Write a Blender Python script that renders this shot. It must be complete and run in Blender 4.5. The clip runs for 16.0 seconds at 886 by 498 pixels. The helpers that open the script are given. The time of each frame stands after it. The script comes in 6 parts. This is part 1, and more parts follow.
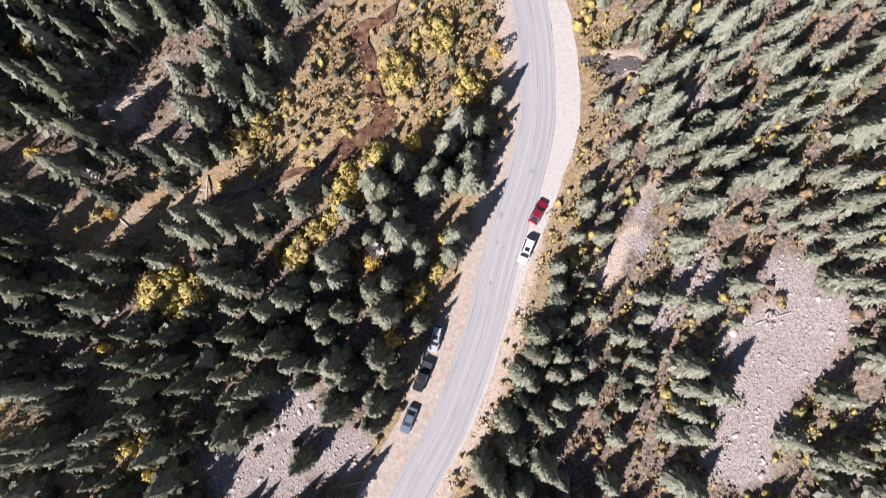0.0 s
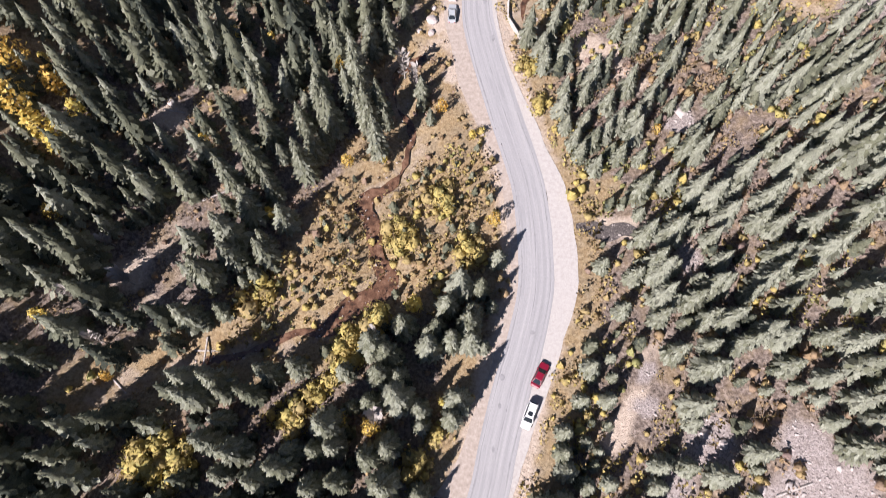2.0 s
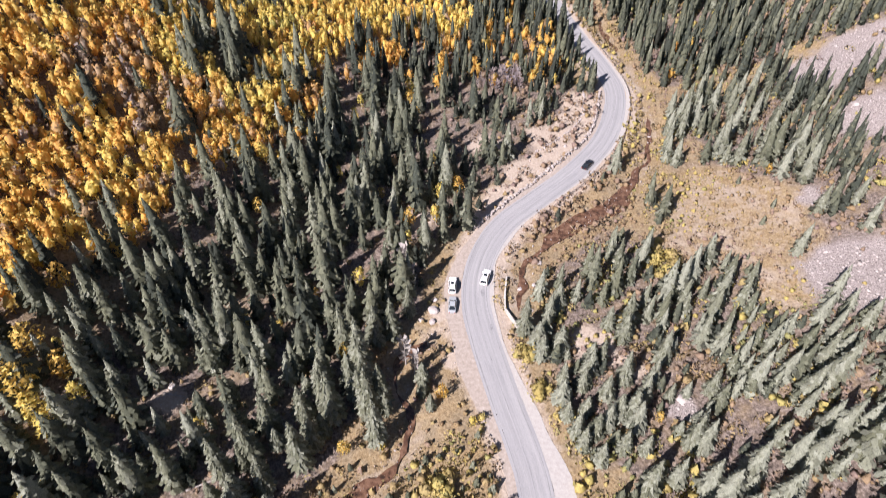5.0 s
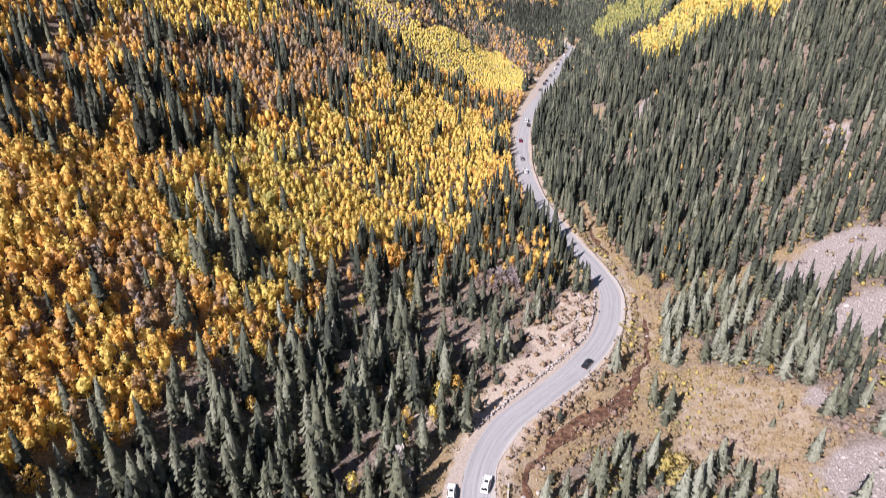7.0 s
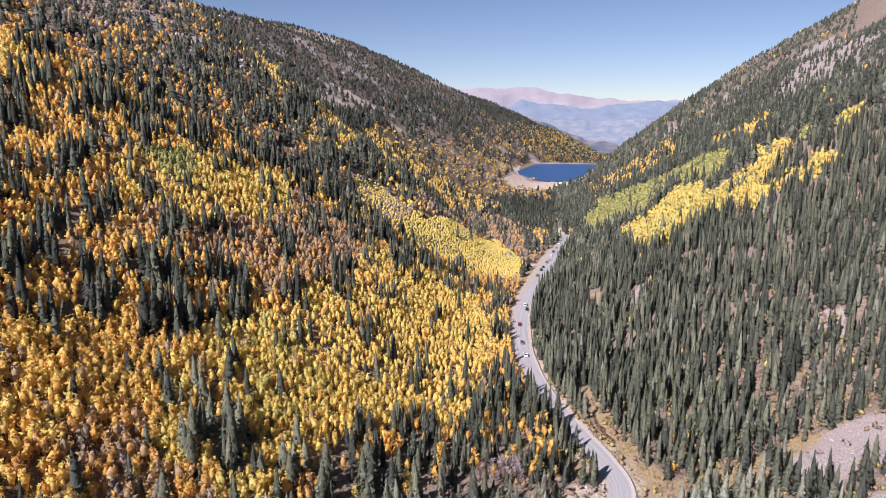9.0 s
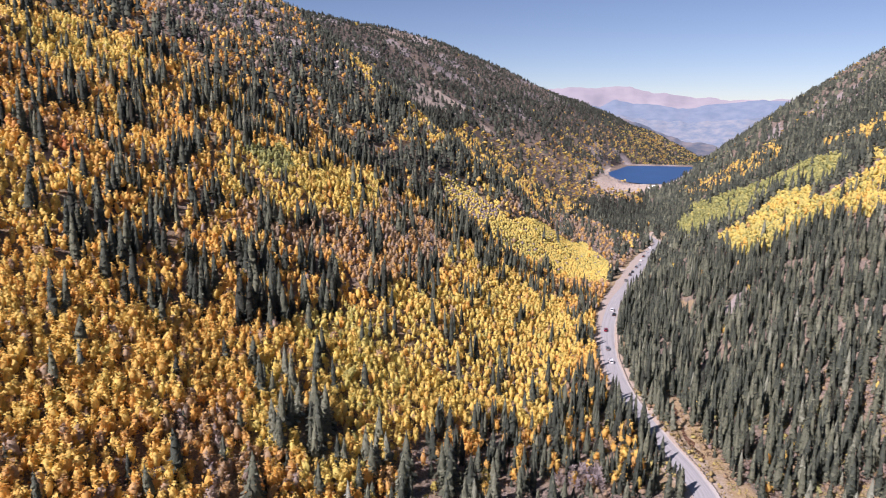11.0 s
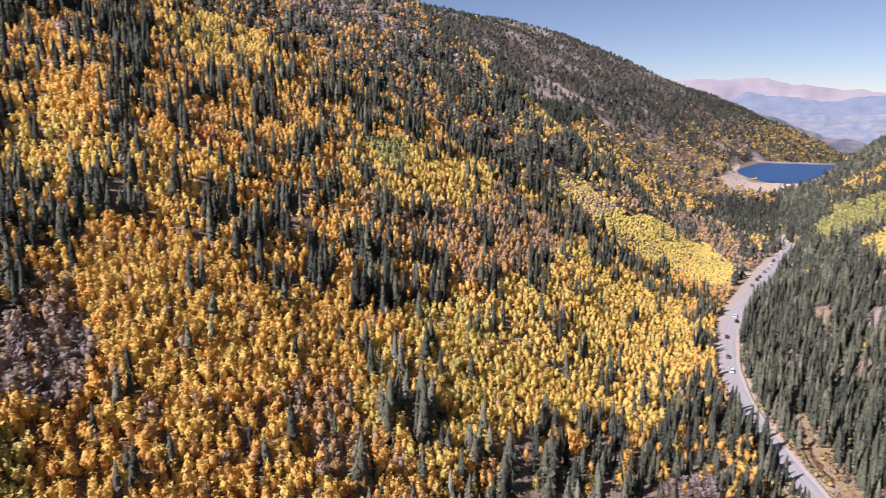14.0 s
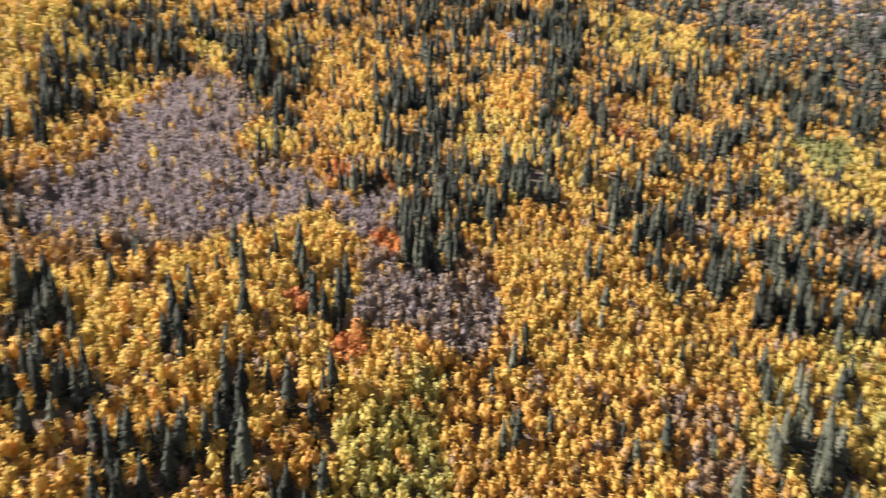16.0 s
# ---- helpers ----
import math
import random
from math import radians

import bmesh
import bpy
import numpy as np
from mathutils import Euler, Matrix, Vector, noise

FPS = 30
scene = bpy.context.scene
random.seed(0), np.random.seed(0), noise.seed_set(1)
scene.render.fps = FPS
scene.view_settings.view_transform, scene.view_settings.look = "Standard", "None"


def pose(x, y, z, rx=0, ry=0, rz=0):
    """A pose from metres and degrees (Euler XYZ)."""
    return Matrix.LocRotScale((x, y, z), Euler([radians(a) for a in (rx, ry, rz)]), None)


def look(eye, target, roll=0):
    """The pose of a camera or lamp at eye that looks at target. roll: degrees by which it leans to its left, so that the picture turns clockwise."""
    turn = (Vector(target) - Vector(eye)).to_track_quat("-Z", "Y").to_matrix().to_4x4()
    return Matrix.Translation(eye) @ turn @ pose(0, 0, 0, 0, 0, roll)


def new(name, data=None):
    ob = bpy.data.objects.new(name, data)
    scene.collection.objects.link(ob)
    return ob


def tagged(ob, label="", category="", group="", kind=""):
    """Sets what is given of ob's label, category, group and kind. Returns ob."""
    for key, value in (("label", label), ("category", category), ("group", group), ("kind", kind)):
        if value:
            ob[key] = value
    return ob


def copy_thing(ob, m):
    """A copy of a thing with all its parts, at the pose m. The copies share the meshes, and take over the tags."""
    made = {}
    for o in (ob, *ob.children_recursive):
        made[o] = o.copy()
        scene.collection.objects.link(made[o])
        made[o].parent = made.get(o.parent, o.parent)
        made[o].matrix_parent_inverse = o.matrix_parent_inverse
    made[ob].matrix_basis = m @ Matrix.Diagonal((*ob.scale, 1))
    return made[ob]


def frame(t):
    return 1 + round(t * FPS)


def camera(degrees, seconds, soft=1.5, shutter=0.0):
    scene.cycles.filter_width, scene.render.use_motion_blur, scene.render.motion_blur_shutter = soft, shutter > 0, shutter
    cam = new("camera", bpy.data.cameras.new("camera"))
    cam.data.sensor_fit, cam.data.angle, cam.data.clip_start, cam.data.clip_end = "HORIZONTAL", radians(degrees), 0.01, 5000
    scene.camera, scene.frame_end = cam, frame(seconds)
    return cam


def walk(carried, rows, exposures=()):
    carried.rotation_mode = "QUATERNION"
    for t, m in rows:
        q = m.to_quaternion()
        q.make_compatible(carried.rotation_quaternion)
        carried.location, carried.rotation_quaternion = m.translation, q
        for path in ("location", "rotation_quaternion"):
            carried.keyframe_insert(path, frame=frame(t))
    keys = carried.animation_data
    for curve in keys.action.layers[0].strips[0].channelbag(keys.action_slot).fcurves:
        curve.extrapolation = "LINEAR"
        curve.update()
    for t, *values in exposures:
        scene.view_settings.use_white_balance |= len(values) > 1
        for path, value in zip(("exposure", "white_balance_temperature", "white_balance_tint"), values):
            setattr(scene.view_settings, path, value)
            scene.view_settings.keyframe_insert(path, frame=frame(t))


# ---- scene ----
import itertools

cam = camera(69.59, 16.0, 0.85, 0.48)
EYE = (0.0, 0.0, 115.0)
# seconds, heading to the left, pitch, roll: the drone hovers and turns
PATH = [
    (0.0, 8.31, -85.86, -8.33),
    (0.5, 4.59, -82.33, -4.63),
    (1.0, 3.24, -78.73, -3.25),
    (1.5, 2.47, -75.07, -2.45),
    (2.0, 2.04, -71.45, -2.00),
    (2.5, 1.85, -67.77, -1.80),
    (3.0, 1.60, -63.75, -1.51),
    (3.5, 1.40, -59.39, -1.29),
    (4.0, 1.16, -54.97, -0.99),
    (4.2, 1.11, -53.21, -0.87),
    (6.3, 0.73, -34.80, -0.35),
    (6.5, 0.70, -33.03, -0.25),
    (7.0, 0.66, -28.53, -0.17),
    (7.5, 0.64, -24.05, -0.12),
    (8.0, 0.63, -19.61, -0.02),
    (8.5, 0.61, -15.14, 0.09),
    (8.7, 0.59, -13.47, 0.11),
    (9.2, 0.75, -12.00, 0.11),
    (9.9, 3.20, -12.08, 0.11),
    (10.8, 7.45, -12.17, 0.11),
    (11.0, 8.46, -12.19, 0.12),
    (11.5, 10.95, -12.30, 0.10),
    (12.0, 13.10, -12.39, 0.09),
    (12.5, 13.94, -12.49, 0.12),
    (13.0, 14.77, -12.60, 0.17),
    (13.5, 15.55, -12.72, 0.19),
    (14.0, 18.66, -12.83, 0.17),
    (14.5, 23.90, -12.92, 0.09),
    (15.0, 33.83, -12.98, -0.06),
    (15.5, 44.68, -13.01, -0.19),
    (16.0, 54.27, -12.97, -0.27),
]
walk(cam, [(t, pose(*EYE, 90 + pitch, 0, yaw) @ pose(0, 0, 0, 0, 0, roll)) for t, yaw, pitch, roll in PATH],
     [(0.0, 1.0, 6300, 19), (4.0, 1.0, 6280, 20), (8.0, 0.86, 6170, 22), (11.0, 0.79, 6220, 27), (14.0, 0.82, 6300, 27), (15.3, 1.12, 6560, 19), (16.0, 1.17, 6640, 15)])


# ---- shape of the land ----
def smooth(a, b, v):
    u = np.clip((v - a) / (b - a), 0, 1)
    return u * u * (3 - 2 * u)


def fbm(x, y, seed, octaves=4):
    """Cheap smooth noise from turned sine waves, about -1 to 1."""
    rng = np.random.RandomState(seed)
    total, amp, norm = 0.0, 1.0, 0.0
    freq = 1.0
    for _ in range(octaves):
        part_sum = 0.0
        for _ in range(3):
            a, p, q = rng.uniform(0, 2 * np.pi, 3)
            w = freq * rng.uniform(0.7, 1.4)
            part_sum = part_sum + np.sin(w * (x * np.cos(a) + y * np.sin(a)) + p + 1.3 * np.sin(0.6 * w * (y * np.cos(a) - x * np.sin(a)) + q))
        total, norm = total + amp * part_sum / 2, norm + amp
        amp, freq = amp * 0.5, freq * 2.1
    return total / norm


STATION = [-400, -150, 0, 100, 200, 300, 400, 600, 1000, 1500, 2000, 3000, 5200]
AXIS_X = [-60, -20, 8, 22, 38, 42, 52, 100, 165, 240, 430, 740, 1250]
FLOOR_Z = [6, 2, 0, 0, 0, 0, 0, -4, -20, -22, -55, -100, -150]
LEFT_OFF = [60, 65, 75, 72, 55, 42, 34, 30, 40, 70, 50, 40, 40]
LEFT_SLOPE = [0.5, 0.52, 0.55, 0.58, 0.6, 0.62, 0.62, 0.62, 0.64, 0.68, 0.67, 0.58, 0.4]
LEFT_CREST = [420, 420, 420, 420, 420, 420, 420, 420, 350, 325, 235, 85, -40]
RIGHT_OFF = [40, 38, 36, 60, 66, 30, 18, 15, 15, 70, 150, 200, 300]
RIGHT_SLOPE = [0.5, 0.5, 0.5, 0.52, 0.58, 0.68, 0.7, 0.7, 0.73, 0.76, 0.65, 0.5, 0.4]
RIGHT_CREST = [300, 300, 300, 330, 360, 400, 420, 420, 420, 400, 160, 20, -60]
LAKE_Z = -20.0
# shifts of the far left crest: dip, shoulder, fall-off, fitted to the camera's skyline
CREST_Y = [700, 950, 1480, 1570, 1650, 1880, 1960, 2300]
CREST_SHIFT = [0, -44, -52, -18, 28, 26, -32, -26]


def ground(x, y, rough=1.0):
    x, y = np.asarray(x, float), np.asarray(y, float)
    at = lambda row: np.interp(y, STATION, row)
    d = x - at(AXIS_X)
    floor = at(FLOOR_Z)
    # left wall, with a spur that steps back behind a skewed crest line
    back = y - 0.55 * np.clip(-d - 45, 0, 400)
    off = at(LEFT_OFF) + 62 * smooth(480, 640, back) * (1 - smooth(900, 1300, back))
    reach = -d - off - 5 * fbm(x / 90, y / 90, 3)
    left = at(LEFT_SLOPE) * np.logaddexp(0, reach / 9) * 9
    crest = at(LEFT_CREST) + np.interp(y, CREST_Y, CREST_SHIFT) - floor + 14 * fbm(x / 160, y / 160, 5)
    left = -np.logaddexp(0, (crest - left) / 25) * 25 + crest
    # right wall, whose spur ends at the lake
    off = at(RIGHT_OFF) + 230 * smooth(1330, 1800, y)
    reach = d - off - 4 * fbm(x / 80, y / 80, 7)
    right = at(RIGHT_SLOPE) * np.logaddexp(0, reach / 9) * 9
    crest = at(RIGHT_CREST) - floor + 12 * fbm(x / 150, y / 150, 9)
    right = -np.logaddexp(0, (crest - right) / 25) * 25 + crest
    right = right - 0.2 * np.clip(right - 170, 0, None)
    wall = np.clip(left, 0, None) + np.clip(right, 0, None)
    lumps = rough * np.clip(wall / 40, 0, 1) * (5.5 * fbm(x / 40, y / 40, 11) + 12 * fbm(x / 170, y / 170, 13) * np.clip(wall / 120, 0, 1))
    return floor + wall + lumps + rough * 0.25 * fbm(x / 7, y / 7, 15) * np.clip(0.4 + wall / 20, 0, 1)


ROAD = [(-40, -110), (-26, -72), (-15, -50), (-6.1, -33.6), (-0.6, -23.8), (3.4, -13.9), (6.7, -3.9), (8.1, 2.2), (11.3, 14), (13.0, 18.9),
        (15.8, 30.1), (16.2, 40.2), (15.5, 50), (14.2, 56.5), (11.4, 67), (8.8, 77.2), (7.2, 84.5), (5.9, 92.5), (6.4, 101.2), (9, 110.3),
        (14.4, 119.8), (24, 129.5), (34.5, 140), (44.6, 153.5), (50.8, 168), (53.6, 183), (51.2, 199), (46.2, 218), (42.2, 237),
        (38.8, 256), (36.9, 281), (37, 306), (41, 346), (50, 391), (66, 443), (83, 505), (101, 563), (111, 600), (109, 636), (103, 670), (98, 694)]


def spline(points, step):
    """Even points along a smooth curve through the given ones."""
    p = np.array(points, float)
    p = np.vstack([2 * p[0] - p[1], p, 2 * p[-1] - p[-2]])
    out = []
    for i in range(1, len(p) - 2):
        n = max(2, int(np.linalg.norm(p[i + 1] - p[i]) / (step * 0.5)))
        for u in np.arange(n) / n:
            a, b, c, e = p[i - 1], p[i], p[i + 1], p[i + 2]
            out.append(0.5 * (2 * b + (c - a) * u + (2 * a - 5 * b + 4 * c - e) * u**2 + (3 * b - a - 3 * c + e) * u**3))
    out = np.array(out + [p[-2]])
    s = np.concatenate([[0], np.cumsum(np.linalg.norm(np.diff(out, axis=0), axis=1))])
    even = np.linspace(0, s[-1], int(s[-1] / step) + 1)
    return np.stack([np.interp(even, s, out[:, k]) for k in range(out.shape[1])], 1)


road_line = spline(ROAD, 2.0)

CREEK = [(-62, 10), (-58.8, 12.6), (-48.4, 16.3), (-41.2, 18.4), (-32.9, 20.5), (-25.1, 22.5), (-21.5, 25.2), (-16.3, 28.9), (-12.1, 32), (-13.4, 37), (-15.2, 44.4), (-16.2, 49.3),
         (-11.6, 53), (-8.2, 58.5), (-9.8, 69), (-11.4, 77.6), (-8.4, 80.6), (-2.8, 82.5), (5, 86), (13.2, 88), (15.5, 93.5), (17.3, 100.4), (19.2, 107.8), (25.3, 113.6), (34.1, 121.7),
         (43.7, 127), (49.5, 134.8), (56.3, 146.7), (60.6, 159), (61.6, 171), (62, 186), (60, 200), (57, 222), (56, 250)]
creek_line = spline(CREEK, 1.5)
LAKE = [(150, 1395), (168, 1310), (194, 1268), (240, 1262), (300, 1300), (345, 1400), (385, 1540), (392, 1660), (330, 1690), (235, 1690), (195, 1600), (160, 1500)]


def nearest(x, y, line):
    """Distance from each point to a line, the index of its nearest point and the side (right is positive)."""
    x, y = np.ravel(x), np.ravel(y)
    dist, index = np.empty(len(x)), np.empty(len(x), int)
    for i in range(0, len(x), 20000):
        sq = (x[i:i + 20000, None] - line[None, :, 0]) ** 2 + (y[i:i + 20000, None] - line[None, :, 1]) ** 2
        index[i:i + 20000] = sq.argmin(1)
        dist[i:i + 20000] = np.sqrt(sq.min(1))
    way = np.gradient(line, axis=0)[index]
    side = way[:, 1] * (x - line[index, 0]) - way[:, 0] * (y - line[index, 1])
    return dist, index, np.sign(side)


def inside(x, y, ring):
    """Which points lie inside a closed ring."""
    ring = np.asarray(ring, float)
    hit = np.zeros(np.shape(x), bool)
    for (ax, ay), (bx, by) in zip(ring, np.roll(ring, -1, axis=0)):
        hit ^= ((ay > y) != (by > y)) & (x < (bx - ax) * (y - ay) / (by - ay + 1e-9) + ax)
    return hit


def road_z(y):
    return np.interp(y, STATION, FLOOR_Z) + 0.25 * smooth(420, 600, y)


SHOULDER_Y = [-120, -45, -30, -8, 0, 15, 30, 45, 60, 75, 85, 100, 112, 130, 180, 230, 280, 330, 390, 470, 540, 580, 950]
SHOULDER_LEFT = [2, 4.5, 5.2, 5.4, 2.6, 1.6, 1.8, 1.6, 1.6, 4.0, 3.4, 4.2, 1.6, 1.2, 1.0, 1.0, 2.4, 2.8, 4.5, 8.0, 6.0, 1.2, 0.3]
SHOULDER_RIGHT = [0.6, 0.5, 0.5, 0.6, 1.2, 2.7, 4.4, 4.4, 2.6, 1.0, 0.7, 0.8, 0.6, 0.5, 1.2, 0.6, 0.5, 0.5, 0.5, 0.5, 0.6, 0.6, 0.5]
HALF_ROAD = 3.35


def height(x, y):
    """The finished ground: the land, levelled at the road and lowered at creek and lake."""
    shape = np.shape(x)
    x, y = np.ravel(np.asarray(x, float)), np.ravel(np.asarray(y, float))
    z = ground(x, y)
    near = np.flatnonzero((y > -130) & (y < 960) & (np.abs(x - np.interp(y, STATION, AXIS_X)) < 110))
    d, k, side = nearest(x[near], y[near], road_line)
    yr = road_line[k, 1]
    wide = HALF_ROAD + np.where(side > 0, np.interp(yr, SHOULDER_Y, SHOULDER_RIGHT), np.interp(yr, SHOULDER_Y, SHOULDER_LEFT))
    level = 1 - smooth(0.8, 9.0, d - wide)
    dc, kc, _ = nearest(x[near], y[near], creek_line)
    carve = 1.5 * (1 - smooth(1.6, 5.0, dc)) * smooth(3.0, 6.0, d - wide + 2)
    z[near] = (z[near] - carve) * (1 - level) + (road_z(yr) - 0.12) * level
    far = np.flatnonzero((y > 1150) & (y < 1850) & (x > 60) & (x < 520))
    dl, _, _ = nearest(x[far], y[far], lake_line)
    wet = inside(x[far], y[far], lake_line)
    shore = LAKE_Z + 1.5 + 0.12 * dl
    z[far] = np.where(wet, LAKE_Z - np.clip(0.2 * dl, 0.3, 4), np.where(dl < 30, np.minimum(z[far], shore) * (1 - smooth(8, 30, dl)) + z[far] * smooth(8, 30, dl), z[far]))
    dam = (1 - smooth(6, 26, np.abs(y[far] - 1702))) * smooth(150, 190, x[far]) * (1 - smooth(400, 440, x[far]))
    z[far] = z[far] * (1 - dam) + np.maximum(z[far], LAKE_Z + 3.5) * dam
    return z.reshape(shape)


lake_line = spline(LAKE + LAKE[:1], 8.0)[:-1]


# ---- sky and sun ----
SUN_TO = Vector((-0.64, -0.77, 0.0)).normalized() * math.cos(radians(42)) + Vector((0, 0, math.sin(radians(42))))
world = bpy.data.worlds.new("sky")
scene.world = world
world.use_nodes = True
wn = world.node_tree
sky = wn.nodes.new("ShaderNodeTexSky")
sky.sky_type, sky.sun_disc = "NISHITA", False
sky.sun_elevation, sky.sun_rotation = radians(42), radians(219.7)
sky.altitude, sky.air_density, sky.dust_density, sky.ozone_density = 2800, 1.0, 0.7, 1.4
wn.links.new(sky.outputs["Color"], wn.nodes["Background"].inputs["Color"])
wn.nodes["Background"].inputs["Strength"].default_value = 0.051
sun = new("sun", bpy.data.lights.new("sun", "SUN"))
sun.data.energy, sun.data.angle, sun.data.color = 5.0, radians(0.53), (1.0, 0.955, 0.90)
sun.matrix_world = look(SUN_TO * 1000, (0, 0, 0))


# ---- materials ----
def node_material(name, roughness=0.8, specular=0.3):
    m = bpy.data.materials.new(name)
    m.use_nodes = True
    n = m.node_tree
    shader = n.nodes["Principled BSDF"]
    shader.inputs["Roughness"].default_value = roughness
    shader.inputs["Specular IOR Level"].default_value = specular
    return m, n, shader


def noise_node(n, scale, detail=4.0, rough=0.6, vector=None, stretch=None):
    tex = n.nodes.new("ShaderNodeTexNoise")
    tex.inputs["Scale"].default_value, tex.inputs["Detail"].default_value, tex.inputs["Roughness"].default_value = scale, detail, rough
    if vector is None:
        vector = n.nodes.new("ShaderNodeTexCoord").outputs["Object"]
    if stretch:
        mapping = n.nodes.new("ShaderNodeMapping")
        mapping.inputs["Scale"].default_value = stretch
        n.links.new(vector, mapping.inputs["Vector"])
        vector = mapping.outputs["Vector"]
    n.links.new(vector, tex.inputs["Vector"])
    return tex.outputs["Fac"]


def ramp_node(n, fac, stops, interpolation="LINEAR"):
    ramp = n.nodes.new("ShaderNodeValToRGB")
    ramp.color_ramp.interpolation = interpolation
    els = ramp.color_ramp.elements
    while len(els) < len(stops):
        els.new(0.5)
    for el, (at, colour) in zip(els, stops):
        el.position, el.color = at, (*colour, 1.0)
    n.links.new(fac, ramp.inputs["Fac"])
    return ramp.outputs["Color"]


def mix_node(n, fac, a, b, blend="MIX"):
    mix = n.nodes.new("ShaderNodeMix")
    mix.data_type, mix.blend_type = "RGBA", blend
    for value, socket in ((fac, mix.inputs[0]), (a, mix.inputs[6]), (b, mix.inputs[7])):
        if isinstance(value, (int, float)):
            socket.default_value = value
        elif isinstance(value, tuple):
            socket.default_value = (*value, 1.0)
        else:
            n.links.new(value, socket)
    return mix.outputs[2]


def math_node(n, op, a, b=0.0, clamp=False):
    node = n.nodes.new("ShaderNodeMath")
    node.operation, node.use_clamp = op, clamp
    for value, socket in ((a, node.inputs[0]), (b, node.inputs[1])):
        if isinstance(value, (int, float)):
            socket.default_value = value
        else:
            n.links.new(value, socket)
    return node.outputs[0]


def bump_node(n, shader, fac, strength, distance):
    bump = n.nodes.new("ShaderNodeBump")
    bump.inputs["Strength"].default_value, bump.inputs["Distance"].default_value = strength, distance
    n.links.new(fac, bump.inputs["Height"])
    n.links.new(bump.outputs["Normal"], shader.inputs["Normal"])


def plain_material(name, colour, roughness=0.5, metallic=0.0, grain=0.12, scale=6.0, specular=0.4):
    m, n, shader = node_material(name, roughness, specular)
    shader.inputs["Metallic"].default_value = metallic
    dark = tuple(c * (1 - grain) for c in colour)
    n.links.new(ramp_node(n, noise_node(n, scale), [(0.35, dark), (0.65, colour)]), shader.inputs["Base Color"])
    return m


def foliage_material(name, stops, through_light, grain=0.25, mixed=0.16, fine=3.2, gaps=0.40):
    """Leaves: the colour runs along a scale of tones, one tone a tree, with a little change from clump to clump."""
    m, n, shader = node_material(name, 0.75, 0.2)
    tone = n.nodes.new("ShaderNodeAttribute")
    tone.attribute_name = "tone"
    info = n.nodes.new("ShaderNodeObjectInfo")
    geo = n.nodes.new("ShaderNodeNewGeometry")
    fac = math_node(n, "ADD", tone.outputs["Fac"], math_node(n, "MULTIPLY", math_node(n, "SUBTRACT", info.outputs["Random"], 0.5), 0.12))
    fac = math_node(n, "ADD", fac, math_node(n, "MULTIPLY", math_node(n, "SUBTRACT", geo.outputs["Random Per Island"], 0.5), mixed), True)
    colour = ramp_node(n, fac, stops)
    place = geo.outputs["Position"]
    bright = math_node(n, "ADD", 1 - grain * 1.6, math_node(n, "MULTIPLY", noise_node(n, fine * 0.8, 4.0, 0.7, place), 3.2 * grain))
    shade = n.nodes.new("ShaderNodeCombineColor")
    for k in range(3):
        n.links.new(bright, shade.inputs[k])
    colour = mix_node(n, 1.0, colour, shade.outputs["Color"], "MULTIPLY")
    n.links.new(colour, shader.inputs["Base Color"])
    glow = n.nodes.new("ShaderNodeBsdfTranslucent")
    n.links.new(colour, glow.inputs["Color"])
    mix = n.nodes.new("ShaderNodeMixShader")
    mix.inputs[0].default_value = through_light
    n.links.new(shader.outputs["BSDF"], mix.inputs[1])
    n.links.new(glow.outputs["BSDF"], mix.inputs[2])
    # sprays of leaves are not closed sheets: small gaps between them
    clear = n.nodes.new("ShaderNodeBsdfTransparent")
    airy = n.nodes.new("ShaderNodeMixShader")
    n.links.new(math_node(n, "GREATER_THAN", noise_node(n, fine, 2.0, 0.6, place), gaps), airy.inputs[0])
    n.links.new(clear.outputs["BSDF"], airy.inputs[1])
    n.links.new(mix.outputs["Shader"], airy.inputs[2])
    n.links.new(airy.outputs["Shader"], n.nodes["Material Output"].inputs["Surface"])
    return m


# top stop lifted for the right-bank spruces: haze put into the needle colour
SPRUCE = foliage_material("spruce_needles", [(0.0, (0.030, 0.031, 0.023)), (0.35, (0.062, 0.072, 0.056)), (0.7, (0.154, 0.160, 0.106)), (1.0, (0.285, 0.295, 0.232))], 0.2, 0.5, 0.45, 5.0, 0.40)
ASPEN = foliage_material("aspen_leaves", [(0.0, (0.40, 0.345, 0.355)), (0.14, (0.39, 0.325, 0.29)), (0.28, (0.50, 0.365, 0.23)), (0.44, (0.81, 0.48, 0.125)),
                                         (0.58, (0.83, 0.61, 0.185)), (0.74, (0.82, 0.665, 0.20)), (0.88, (0.54, 0.51, 0.19)), (1.0, (0.32, 0.335, 0.145))], 0.5, 0.26, 0.12, 3.0, 0.36)
RED_ASPEN = foliage_material("red_aspen_leaves", [(0.0, (0.72, 0.28, 0.11)), (1.0, (0.82, 0.43, 0.14))], 0.4)
SHRUB = foliage_material("willow_leaves", [(0.0, (0.27, 0.195, 0.17)), (0.3, (0.32, 0.225, 0.125)), (0.55, (0.36, 0.28, 0.13)), (0.8, (0.47, 0.375, 0.125)), (1.0, (0.30, 0.29, 0.12))], 0.25, 0.35, 0.3, 3.2, 0.36)
BARK = plain_material("spruce_bark", (0.16, 0.11, 0.08), 0.9, grain=0.4, scale=3.0)
PALE_BARK = plain_material("aspen_bark", (0.50, 0.46, 0.38), 0.8, grain=0.35, scale=2.0)
GREY_WOOD = plain_material("weathered_wood", (0.42, 0.38, 0.35), 0.85, grain=0.35, scale=2.5)

